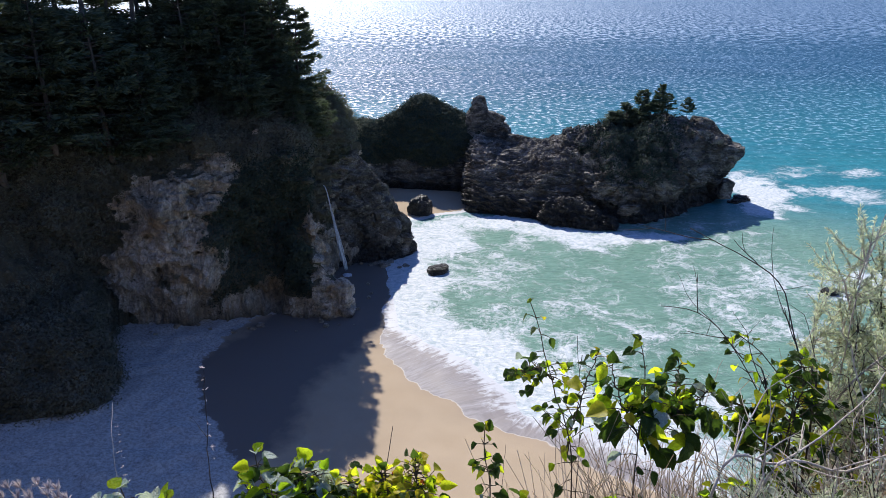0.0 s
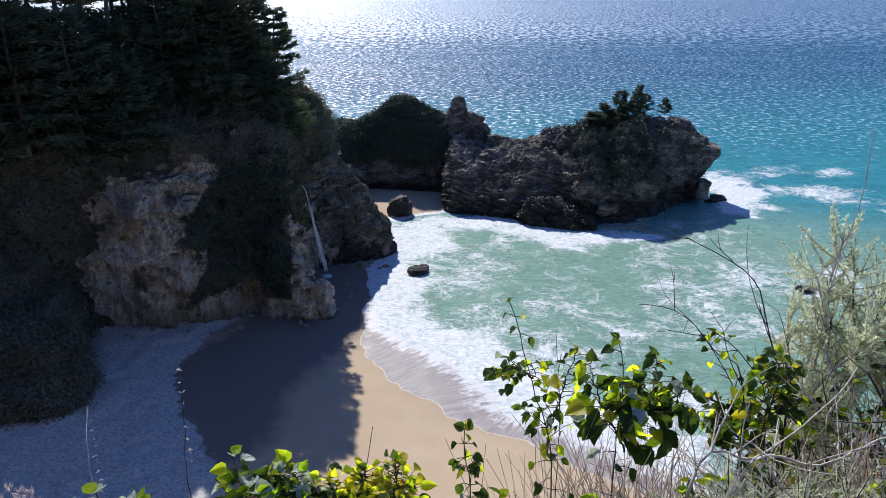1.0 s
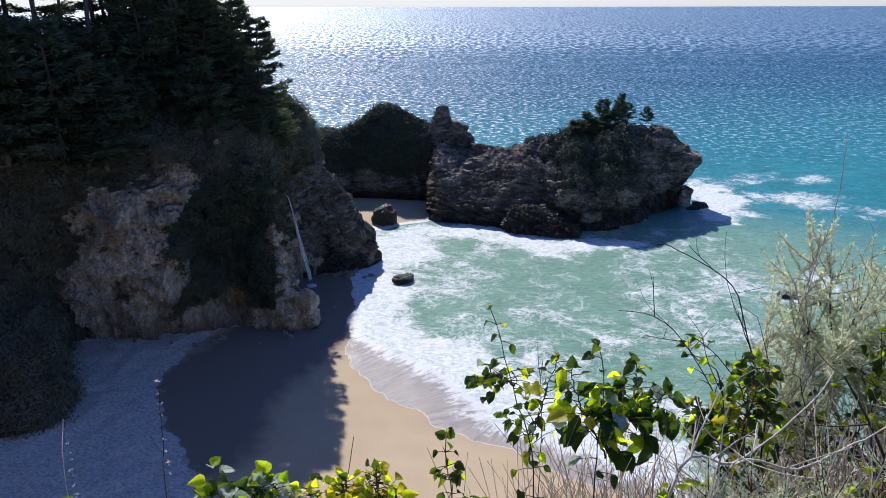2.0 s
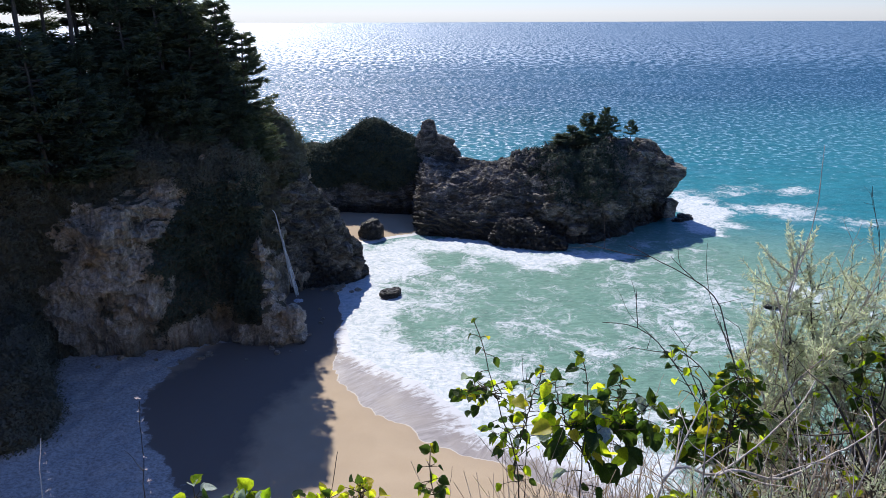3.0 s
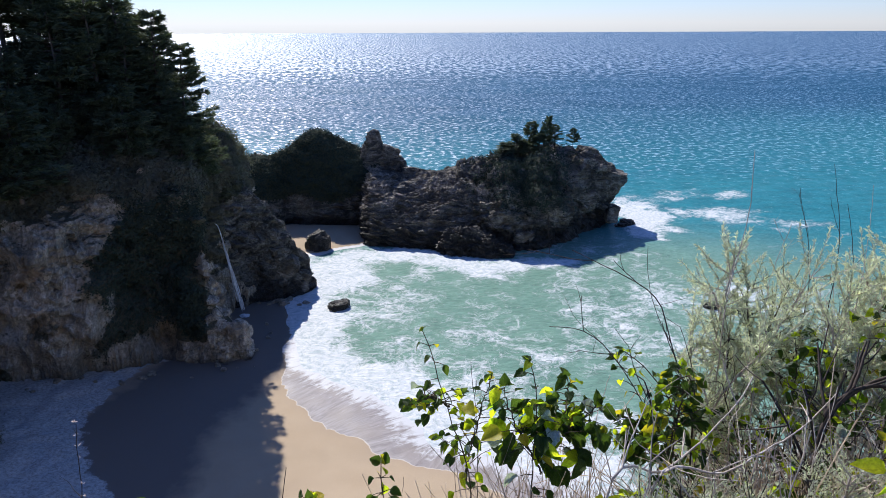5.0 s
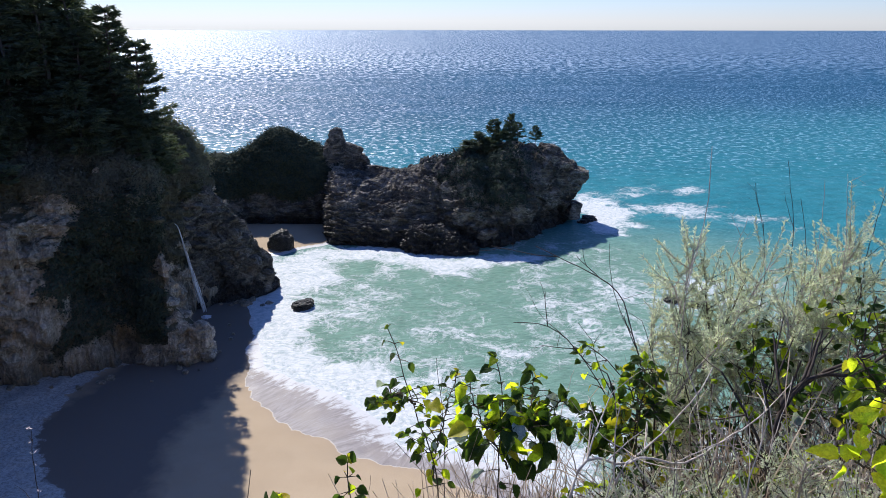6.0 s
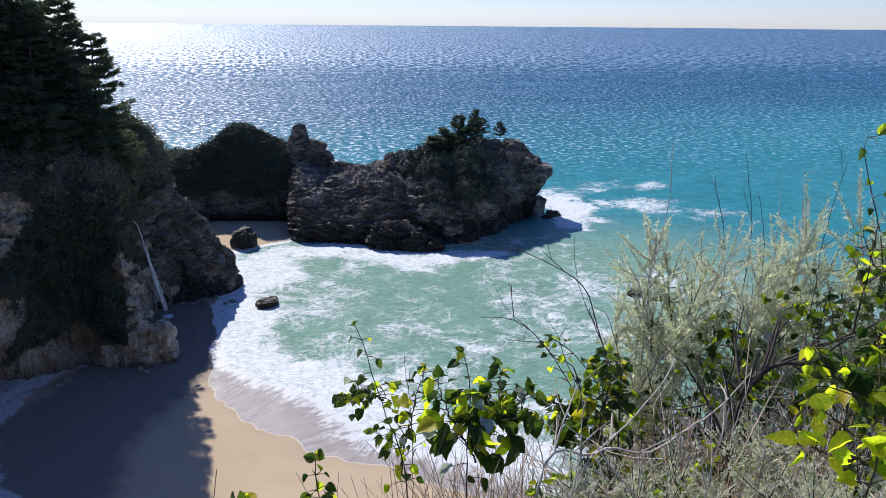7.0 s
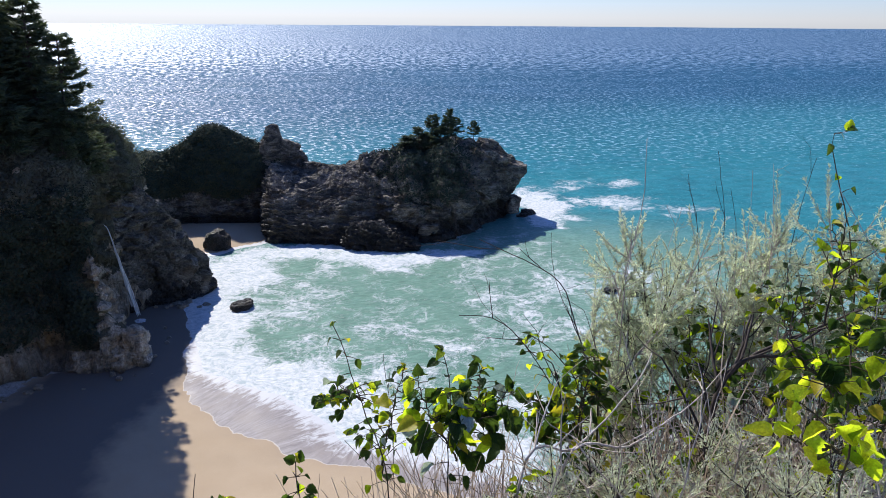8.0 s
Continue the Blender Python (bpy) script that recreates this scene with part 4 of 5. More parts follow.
part("splash", me, fall, "low white splash where the water lands").matrix_basis = pose(-33.6, 138.2, ground_z(-33.6, 138.2) + 0.02)

# ---- boulders ----
def boulder(name, label, x, y, z, rx, ry, rz, seed, mat=ROCK_SEA, turn=0.0, group="", wet=1.1):
    bm = bmesh.new()
    bmesh.ops.create_icosphere(bm, subdivisions=4 if rx > 1.0 else 3, radius=1.0)
    co = np.array([v.co[:] for v in bm.verts])
    val, edge = cells(co * 1.5 + seed * 3.7, seed)
    d = 1 + 0.22 * fbm(co * 1.1 + seed, 3, seed) + 0.3 * (val - 0.5) - 0.12 * np.exp(-edge * 10) + 0.05 * ridged(co * 4, 3, seed)
    co = np.sign(co) * np.abs(co) ** 0.8 * d[:, None]
    for v, c in zip(bm.verts, co):
        v.co = c * (rx, ry, rz)
    me = bpy.data.meshes.new(name)
    bm.to_mesh(me)
    bm.free()
    me.polygons.foreach_set("use_smooth", np.full(len(me.polygons), rx > 2.5))
    me.materials.append(mat)
    a = me.attributes.new("wet", "FLOAT", "POINT")
    a.data.foreach_set("value", np.clip(wet - co[:, 2] * 0.2, 0, 1).astype(np.float32))
    ob = new(name, me)
    ob.matrix_basis = pose(x, y, z, 0, 0, turn)
    return tagged(ob, label, "boulder", group)


boulder("boulder", "dark wet boulder standing in the foam of the cove", -13.7, 142.6, 0.3, 2.3, 1.7, 1.35, 3, turn=20, wet=1.6)
boulder("boulder", "brown boulder on the small hidden beach", -22.8, 185, 1.6, 3.0, 2.6, 3.3, 5, turn=60)
boulder("boulder", "dark rock awash in the outer foam", 73.5, 133.5, 0.0, 2.6, 1.4, 1.1, 6)
boulder("boulder", "dark rock awash in the outer foam", 68.5, 136.5, 0.1, 1.7, 1.2, 0.9, 7)
boulder("boulder", "low dark rock at the tip of the promontory", 71.5, 203.5, 0.2, 2.4, 1.6, 1.3, 8)
boulder("boulder", "low dark rock at the tip of the promontory", 68.5, 201, 0.1, 1.6, 1.2, 0.9, 9)
rng = np.random.default_rng(9)
for k in range(36):
    if k < 14:
        x, y = -25.5 + rng.normal(0, 3.5), 146.5 + rng.normal(0, 1.5)
        r = rng.uniform(0.3, 0.8)
    elif k < 20:
        x, y = rng.uniform(-33, -25), rng.uniform(113, 140)
        r = rng.uniform(0.15, 0.5)
    else:
        u = rng.uniform(0, 1)
        x, y = -64 + 34 * u + rng.normal(0, 1), 108 + 11 * u - rng.uniform(0, 6)
        r = rng.uniform(0.2, 0.6)
    boulder("stone", "grey stone lying at the foot of the cliff", x, y, ground_z(x, y) + 0.1 * r, r * 1.3, r, r * 0.75, 20 + k, ROCK_CLIFF, rng.uniform(0, 180), "fallen stones", 0.15)

# ---- the bluff under the camera ----
def rim_y(x):
    x = np.asarray(x, float)
    return 0.75 + 0.75 * np.clip(x - 0.2, 0, 1.9) - 0.5 * np.clip(x - 4.5, 0, 40) + 0.3 * np.clip(-x - 4, 0, 30)


def hill_height(x, y):
    x, y = np.asarray(x, float), np.asarray(y, float)
    over = y - rim_y(x)
    z = 58.45 - np.where(over > 0, 1.2 * over + 0.0 * over, 0.03 * over)
    q = np.stack([x, y, 0 * x], -1).reshape(-1, 3)
    return z + 0.08 * fbm(q * 1.1, 3, 71).reshape(x.shape) + np.clip(over, 0, 8) * 0.12 * vnoise(q * 0.4, 72).reshape(x.shape)


hx, hy = steps(-3.5, 5.5, 0.12, -120, 110, 1.15), steps(-0.5, 6.5, 0.12, -40, 54, 1.12)
X, Y = np.meshgrid(hx, hy)
Z = np.maximum(hill_height(X, Y), -1.0)


def earth_material():
    m, nt, b = material("dry_earth", 0.95, spec=0.15)
    v = place_of(nt)
    n = noise_of(nt, v, 2.5, 8, 0.7)
    col = ramp(nt, n, [(0.3, (0.14, 0.11, 0.08)), (0.55, (0.2, 0.16, 0.11)), (0.75, (0.33, 0.28, 0.2))])
    col = mix(nt, ramp(nt, noise_of(nt, v, 0.7, 4), [(0.5, grey(0)), (0.62, grey(0.8))]), col, (0.07, 0.085, 0.03))
    nt.links.new(col, b.inputs["Base Color"])
    bump(nt, b, n, 0.8, 0.06)
    return m


EARTH = earth_material()
bluff = new("hillside", mesh_of("hillside", np.c_[X.ravel(), Y.ravel(), Z.ravel()], grid_faces(len(hx), len(hy)), EARTH))
tagged(bluff, "steep dry brown bluff with scrub on its rim", "hillside", kind="structure")


def spot(bearing, dip, reach):
    """A place by its bearing (to the left of +y), its dip and its reach from the eye's stand."""
    b, d = radians(bearing), radians(dip)
    return np.array([-math.sin(b) * math.cos(d) * reach, math.cos(b) * math.cos(d) * reach, EYE + math.sin(d) * reach])


def rooted(pts):
    """The points of a stem, with a foot put on the bluff under its first one."""
    p = np.asarray(pts, float)
    down = (p[0] - p[1]) / np.linalg.norm(p[0] - p[1])
    x, y = p[0, 0] + 0.05 * down[0], p[0, 1] + 0.05 * down[1]
    z = float(hill_height(np.array([x]), np.array([y]))[0]) - 0.03
    return p if z > p[0, 2] - 0.02 else np.vstack([[x, y, z], p])


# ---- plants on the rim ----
# Dark, lit and sun are one foliage: sun and shade put into leaf colour.
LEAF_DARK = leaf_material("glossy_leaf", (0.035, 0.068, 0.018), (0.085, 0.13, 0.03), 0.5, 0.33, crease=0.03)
LEAF_LIT = leaf_material("backlit_leaf", (0.24, 0.36, 0.02), (0.52, 0.58, 0.03), 0.72, 0.42, crease=0.03)
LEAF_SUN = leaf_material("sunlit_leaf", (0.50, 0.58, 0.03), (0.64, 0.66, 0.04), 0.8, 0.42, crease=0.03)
LEAF_YELLOW = leaf_material("yellow_leaf", (0.38, 0.36, 0.03), (0.52, 0.40, 0.03), 0.55, 0.5)
LEAF_RED = leaf_material("red_leaf", (0.42, 0.08, 0.02), (0.55, 0.16, 0.03), 0.5, 0.5)
# White-haired leaves; also paints the sky's gloss on smooth ones into their colour.
LEAF_PALE = leaf_material("pale_leaf", (0.48, 0.56, 0.46), (0.74, 0.77, 0.68), 0.3, 0.6, (1.2, 1.25, 0.9), crease=0.04)
SAGE = leaf_material("sage_leaf", (0.47, 0.50, 0.36), (0.76, 0.78, 0.61), 0.55, 0.7, (1.2, 1.2, 0.95))
STEM = bark_material("green_brown_stem", (0.05, 0.038, 0.024), (0.14, 0.10, 0.06), 60)
TWIG = bark_material("dry_twig", (0.30, 0.235, 0.19), (0.70, 0.61, 0.52), 80)
DARK_TWIG = bark_material("dark_twig", (0.035, 0.026, 0.022), (0.11, 0.085, 0.07), 80)
STRAW = leaf_material("dry_straw", (0.58, 0.48, 0.39), (0.86, 0.77, 0.66), 0.5, 0.8, (1.1, 1.05, 0.95))
PLUME = leaf_material("plume", (0.5, 0.42, 0.42), (0.72, 0.64, 0.62), 0.4, 0.8, (1.1, 1.05, 1.0))


def leaf_mesh(name, mat, width=0.62, fold=0.25, curl=0.25, teeth=0.0, seed=0):
    """A pointed oval leaf of length 1 along y, folded at its midrib and curled."""
    rng = np.random.default_rng(seed)
    n = 9
    t = np.linspace(0, 1, n)
    w = 0.5 * width * np.sin(math.pi * t ** 0.72) ** 0.85 * (1 + teeth * np.where(np.arange(n) % 2, 1, -1) * (t < 0.95))
    rows = []
    for i in range(n):
        z = -curl * t[i] ** 2 + 0.03 * math.sin(9 * t[i])
        y = t[i] * (1 - 0.18 * curl * t[i])
        rows.append([(-w[i], y + 0.02, z + fold * w[i] * 1.0), (-w[i] * 0.55, y, z + fold * w[i] * 0.45 + rng.normal(0, 0.008)), (0, y, z),
                     (w[i] * 0.55, y, z + fold * w[i] * 0.45 + rng.normal(0, 0.008)), (w[i], y + 0.02, z + fold * w[i])])
    return mesh_of(name, np.array(rows).reshape(-1, 3), grid_faces(5, n), mat)


SHAPES = ((0.78, 0.45, 0.35), (0.62, 0.3, 0.65), (0.86, 0.7, 0.22))
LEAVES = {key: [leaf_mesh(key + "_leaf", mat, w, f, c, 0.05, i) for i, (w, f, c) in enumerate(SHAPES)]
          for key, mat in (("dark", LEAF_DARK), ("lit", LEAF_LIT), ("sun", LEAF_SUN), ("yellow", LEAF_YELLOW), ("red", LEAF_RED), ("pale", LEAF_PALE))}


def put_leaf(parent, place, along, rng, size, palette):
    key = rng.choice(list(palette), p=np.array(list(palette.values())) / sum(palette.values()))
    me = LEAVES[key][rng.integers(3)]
    ob = new("leaf", me)
    ob.parent = parent
    y = Vector(along).normalized()
    up = Vector((rng.normal(0, 0.5), rng.normal(-0.25, 0.5), 0.9))
    x = y.cross(up).normalized()
    z = x.cross(y)
    m = Matrix((x, y, z)).transposed().to_4x4()
    s = size * rng.uniform(0.6, 1.15)
    ob.matrix_basis = Matrix.Translation(Vector(place)) @ m @ Matrix.Diagonal((s, s, s, 1))


def leafy_shoot(name, label, stems, count, size, palette, seed, start=0.25, droop=0.5, side=0.16, radius=0.004, group=""):
    """Upright stems with side twigs, and a leaf on each node."""
    rng = np.random.default_rng(seed)
    root = new(name)
    foot = None
    total = sum(len(s) for s in stems)
    for k, pts in enumerate(stems):
        p = rooted(pts) if k == 0 else np.asarray(pts, float)
        foot = p[0] if foot is None else foot
        line = spline(p, 40, False) + 0.004 * np.cumsum(rng.normal(0, 0.5, (40, 3)), 0)
        v, f = tube(line, np.linspace(radius * (1 if k == 0 else 0.7), radius * 0.3, 40), 6)
        wood = [(v, f)]
        n = max(3, int(count * len(pts) / total))
        lo = (start if k == 0 else 0.15)
        for i in range(n):
            s = lo + (1 - lo) * (i + rng.uniform(0, 0.9)) / n
            a = line[min(39, int(s * 39))]
            az = i * 2.4 + rng.normal(0, 0.5)
            out = np.array([math.cos(az), 0.7 * math.sin(az), rng.uniform(-0.2, 0.6)])
            reach = side * rng.uniform(0.1, 1.0) * (1.15 - s)
            b = a + unit(out) * (reach + 0.012)
            tv, tf = tube(np.array([a, (a + b) / 2 + (0, 0, 0.1 * reach), b]), [radius * 0.4, radius * 0.3, radius * 0.2], 4)
            wood.append((tv, tf))
            for q in range(1 if reach < 0.04 else rng.integers(2, 4)):
                d = unit(out + rng.normal(0, 0.55, 3)) - np.array([0, 0, droop * rng.uniform(0.2, 1.6)])
                put_leaf(root, b + (a - b) * 0.3 * q, d, rng, size * (1.1 - 0.5 * s), palette)
        v, f = join(wood)
        part("stem", mesh_of("stem", v, f, STEM), root)
        for q in range(3):
            put_leaf(root, line[-1], np.array([rng.normal(0, 0.7), rng.normal(0, 0.7), 0.5]), rng, size * 0.6, palette)
    for ob in root.children:
        ob.matrix_basis = Matrix.Translation(-Vector(foot)) @ ob.matrix_basis
    root.location = foot
    return tagged(root, label, "shrub", group)


def branching(rng, a, d, length, radius, depth, out, bend=0.25, forks=(2, 4), keep=0.62):
    """Tubes of a bare branching twig, and the tips."""
    n = 7
    pts = [np.array(a, float)]
    d = unit(np.array(d, float))
    for i in range(n - 1):
        d = unit(d + rng.normal(0, bend * 0.35, 3) + (0, 0, 0.03))
        pts.append(pts[-1] + d * length / (n - 1))
    out["wood"].append(tube(pts, np.linspace(radius, radius * 0.55, n), 5 if depth > 1 else 4))
    out["tips"].append((np.array(pts), depth))
    if depth > 0:
        for k in range(rng.integers(*forks)):
            i = rng.integers(2, n)
            branching(rng, pts[i], unit(d + rng.normal(0, 0.55, 3)), length * keep * rng.uniform(0.6, 1.1), radius * 0.55, depth - 1, out, bend, forks, keep)


def bare_branch(name, label, pts, seed, radius=0.005, mat=TWIG, sprigs=9, length=0.16, depth=1, foot=True, up=0.3):
    """A long bare branch along points with sparse side twigs."""
    rng = np.random.default_rng(seed)
    p = rooted(pts) if foot else np.asarray(pts, float)
    line = spline(p, 50, False) + 0.003 * np.cumsum(rng.normal(0, 0.5, (50, 3)), 0)
    root = new(name)
    v, f = tube(line - p[0], np.linspace(radius, radius * 0.25, 50), 6)
    part("branch", mesh_of("branch", v, f, mat), root)
    for k in range(sprigs):
        i = rng.integers(14, 49)
        out = {"wood": [], "tips": []}
        d = unit(unit(line[i] - line[i - 3]) + rng.normal(0, 0.6, 3) + (0, 0, up))
        branching(rng, line[i] - p[0], d, length * rng.uniform(0.4, 1.2), radius * 0.35, depth, out, 0.2, (1, 3))
        v, f = join(out["wood"])
        part("side_twig", mesh_of("side_twig", v, f, mat), root)
    root.location = p[0]
    return tagged(root, label, "twig")


def sagebrush(name, label, foot, tops, radius, seed, twigs=70, needles=92, group="sagebrush on the rim", leaf=1.0):
    """Crooked woody stems from one foot, each ending in a plume of twigs set with fine grey-green leaves."""
    rng = np.random.default_rng(seed)
    foot = np.asarray(foot, float)
    root = new(name)
    pos, along, ln = [], [], []
    for k, top in enumerate(tops):
        top = np.asarray(top, float)
        reach = np.linalg.norm(top - foot)
        bow = rng.normal(0, 0.07, 3) * reach * (1, 1, 0.4)
        line = spline([foot, foot * 0.62 + top * 0.38 + bow, foot * 0.3 + top * 0.7 - 0.6 * bow, top], 30, False)
        line[1:-1] += 0.006 * np.cumsum(rng.normal(0, 0.6, (28, 3)), 0) * np.sin(np.linspace(0, math.pi, 28))[:, None]
        wood = [tube(line - foot, np.linspace(0.0075, 0.0022, 30), 6)]
        stemdir = unit(line[-1] - line[-8])
        for q in range(twigs):
            a = line[rng.integers(17, 30)]
            d = unit(stemdir * 0.25 + rng.normal(0, 0.75, 3) + (0, 0, 0.22))
            size = radius * rng.uniform(0.45, 1.15)
            t = np.linspace(0, 1, 5)[:, None]
            tw = a + d * size * t + np.array([0, 0, 0.25]) * size * t ** 2 + rng.normal(0, 0.04, 3) * size * t
            wood.append(tube(tw - foot, np.linspace(0.0017, 0.0008, 5), 3))
            n = int(needles * size / radius)
            u = rng.uniform(0.22, 1.0, n)
            base = np.stack([np.interp(u, t[:, 0], tw[:, c]) for c in range(3)], 1) - foot
            pos.append(base)
            along.append(unit(d * 0.75 + rng.normal(0, 0.5, (n, 3)) + (0, 0, 0.15)))
            ln.append(leaf * rng.uniform(0.011, 0.027, n) * (1.15 - 0.45 * u))
        v, f = join(wood)
        part("stem", mesh_of("stem", v, f, DARK_TWIG if k % 3 == 2 else TWIG), root)
    pos, along, ln = np.concatenate(pos), np.concatenate(along), np.concatenate(ln)
    side = unit(np.cross(along, rng.normal(0, 1, along.shape)))
    v, f = diamonds(pos, along, side, ln, leaf * rng.uniform(0.0022, 0.0036, len(ln)))
    part("foliage", mesh_of("foliage", v, f, SAGE, False), root, "feathery grey-green leaves")
    root.location = foot
    return tagged(root, label, "shrub", group)


def on_bluff(x, y, dz=-0.02):
    return np.array([x, y, float(hill_height(np.array([x]), np.array([y]))[0]) + dz])


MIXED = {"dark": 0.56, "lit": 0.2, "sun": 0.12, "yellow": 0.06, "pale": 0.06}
leafy_shoot("leafy_shrub", "tall leafy shoot with dark and sunlit green leaves", [
    [spot(-7.7, -39.6, 1.95), spot(-5.7, -32.4, 1.93), spot(-4.4, -28.9, 1.92), spot(-3.2, -25.4, 1.9)],
    [spot(-5.2, -31.0, 1.93), spot(-3.0, -30.6, 1.9), spot(-1.4, -31.4, 1.88)],
    [spot(-7.0, -37, 1.95), spot(-8.2, -31.5, 2.0), spot(-9.2, -28.6, 2.0)]], 120, 0.044, MIXED, 101, 0.35, 0.6, 0.10)
leafy_shoot("leafy_shrub", "leafy shrub with broad hanging green leaves", [
    [spot(-14.2, -39.1, 1.8), spot(-14.6, -31.4, 1.8), spot(-13.6, -27.4, 1.8)],
    [spot(-14.3, -36, 1.8), spot(-11.6, -31.5, 1.76), spot(-11.2, -28.8, 1.76)],
    [spot(-14.5, -34, 1.8), spot(-17.0, -32, 1.82), spot(-18.8, -30.5, 1.84)],
    [spot(-14.4, -35, 1.8), spot(-16.2, -30, 1.82), spot(-16.0, -27.5, 1.84)]], 118, 0.06, MIXED, 102, 0.35, 1.0, 0.10)
leafy_shoot("leafy_shrub", "leafy shrub tangled among grey sagebrush", [
    [spot(-26.9, -36.3, 2.1), spot(-23.3, -29.8, 2.1), spot(-20.2, -26.3, 2.1)],
    [spot(-25.5, -33, 2.1), spot(-25.7, -26.7, 2.15)],
    [spot(-25.0, -34, 2.1), spot(-22.5, -31.0, 2.1), spot(-21.3, -30.5, 2.1)]], 130, 0.05, MIXED, 103, 0.3, 0.8, 0.12)
leafy_shoot("leafy_shoot", "small upright shoot with toothed green leaves", [
    [spot(1.3, -42.5, 1.7), spot(1.8, -38.2, 1.7), spot(2.0, -35.6, 1.7)]], 80, 0.05, MIXED, 104, 0.5, 0.4, 0.07)
leafy_shoot("broadleaf_plant", "broad pale green leaves lit from behind", [
    [spot(21, -43, 1.7), spot(22.3, -38.4, 1.7), spot(22.6, -36.2, 1.7)], [spot(21, -43, 1.7), spot(20.4, -37.6, 1.7)], [spot(20, -43, 1.7), spot(17.6, -37.4, 1.7)]],
    150, 0.068, {"dark": 0.2, "lit": 0.4, "pale": 0.4}, 105, 0.62, 0.2, 0.08)
leafy_shoot("broadleaf_plant", "pale woolly broad leaves lit by the sun", [
    [spot(33.5, -41, 1.8), spot(34.6, -37, 1.8), spot(35.0, -35.6, 1.8)], [spot(33.5, -41, 1.8), spot(36.6, -36.4, 1.8)], [spot(33, -41, 1.8), spot(32.0, -37.6, 1.8)]], 70, 0.064, {"lit": 0.4, "pale": 0.6}, 106, 0.6, 0.2, 0.06)
leafy_shoot("yellow_leaf_plant", "yellow-green leafy plant with a few orange leaves", [
    [spot(9.5, -43.5, 1.7), spot(8.8, -39.5, 1.7), spot(7.8, -37.4, 1.7)], [spot(10, -43.5, 1.7), spot(10.4, -38.8, 1.7)], [spot(12, -44, 1.7), spot(13.2, -41, 1.7)], [spot(9, -44, 1.7), spot(6.6, -41, 1.7)]],
    280, 0.04, {"sun": 0.4, "yellow": 0.5, "red": 0.06, "dark": 0.04}, 107, 0.6, 0.4, 0.07)
leafy_shoot("yellow_leaf_plant", "low spreading plant with yellow and lime leaves", [
    [spot(9.5, -44, 1.7), spot(8.4, -40, 1.7), spot(6.4, -38.2, 1.7)], [spot(10, -44, 1.7), spot(12.0, -38.4, 1.7)], [spot(12, -44, 1.7), spot(14.6, -39.0, 1.7)], [spot(9, -44, 1.7), spot(9.4, -37.8, 1.7)]],
    240, 0.042, {"sun": 0.4, "yellow": 0.45, "dark": 0.15}, 115, 0.6, 0.4, 0.13)
leafy_shoot("broadleaf_plant", "low broad leaves, some pale and some lime", [
    [spot(20, -44, 1.7), spot(23.0, -40, 1.7), spot(24.6, -37.4, 1.7)], [spot(20, -44, 1.7), spot(19.0, -37.6, 1.7)], [spot(18, -44, 1.7), spot(15.6, -38.6, 1.7)]],
    130, 0.06, {"dark": 0.25, "sun": 0.3, "pale": 0.45}, 116, 0.6, 0.2, 0.11)
leafy_shoot("leafy_shoot", "low leafy shoot with green leaves", [[spot(-2.5, -44, 1.7), spot(-2.0, -40.5, 1.7)]], 9, 0.055, MIXED, 108, 0.3, 0.4, 0.06)
leafy_shoot("leafy_shoot", "bright green trifoliate shoot", [[spot(28.5, -42, 1.8), spot(30.0, -38.6, 1.8)]], 9, 0.05, {"lit": 0.8, "pale": 0.2}, 109, 0.3, 0.4, 0.06)
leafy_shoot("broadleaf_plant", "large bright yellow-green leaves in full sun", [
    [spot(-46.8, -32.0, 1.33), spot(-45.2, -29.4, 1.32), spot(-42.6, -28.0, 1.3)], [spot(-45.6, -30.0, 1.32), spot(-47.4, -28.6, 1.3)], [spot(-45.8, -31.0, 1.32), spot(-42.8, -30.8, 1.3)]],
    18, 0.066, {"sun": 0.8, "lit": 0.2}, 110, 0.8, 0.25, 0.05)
leafy_shoot("leafy_shrub", "dark leafy shrub among dry twigs", [
    [spot(-45.0, -30, 1.9), spot(-43.5, -23.5, 1.9), spot(-42.0, -20.0, 1.9)], [spot(-45, -28, 1.9), spot(-46.5, -21.5, 1.9)]], 34, 0.052, MIXED, 111, 0.2, 0.6, 0.12)
leafy_shoot("leafy_shrub", "climbing shoot with small bright leaves", [
    [spot(-45.5, -22, 2.4), spot(-44.0, -15, 2.4), spot(-41.8, -8.6, 2.4), spot(-42.6, -7.8, 2.4)], [spot(-45, -18, 2.4), spot(-43, -14.5, 2.4)]], 34, 0.055, MIXED, 112, 0.2, 0.5, 0.08)

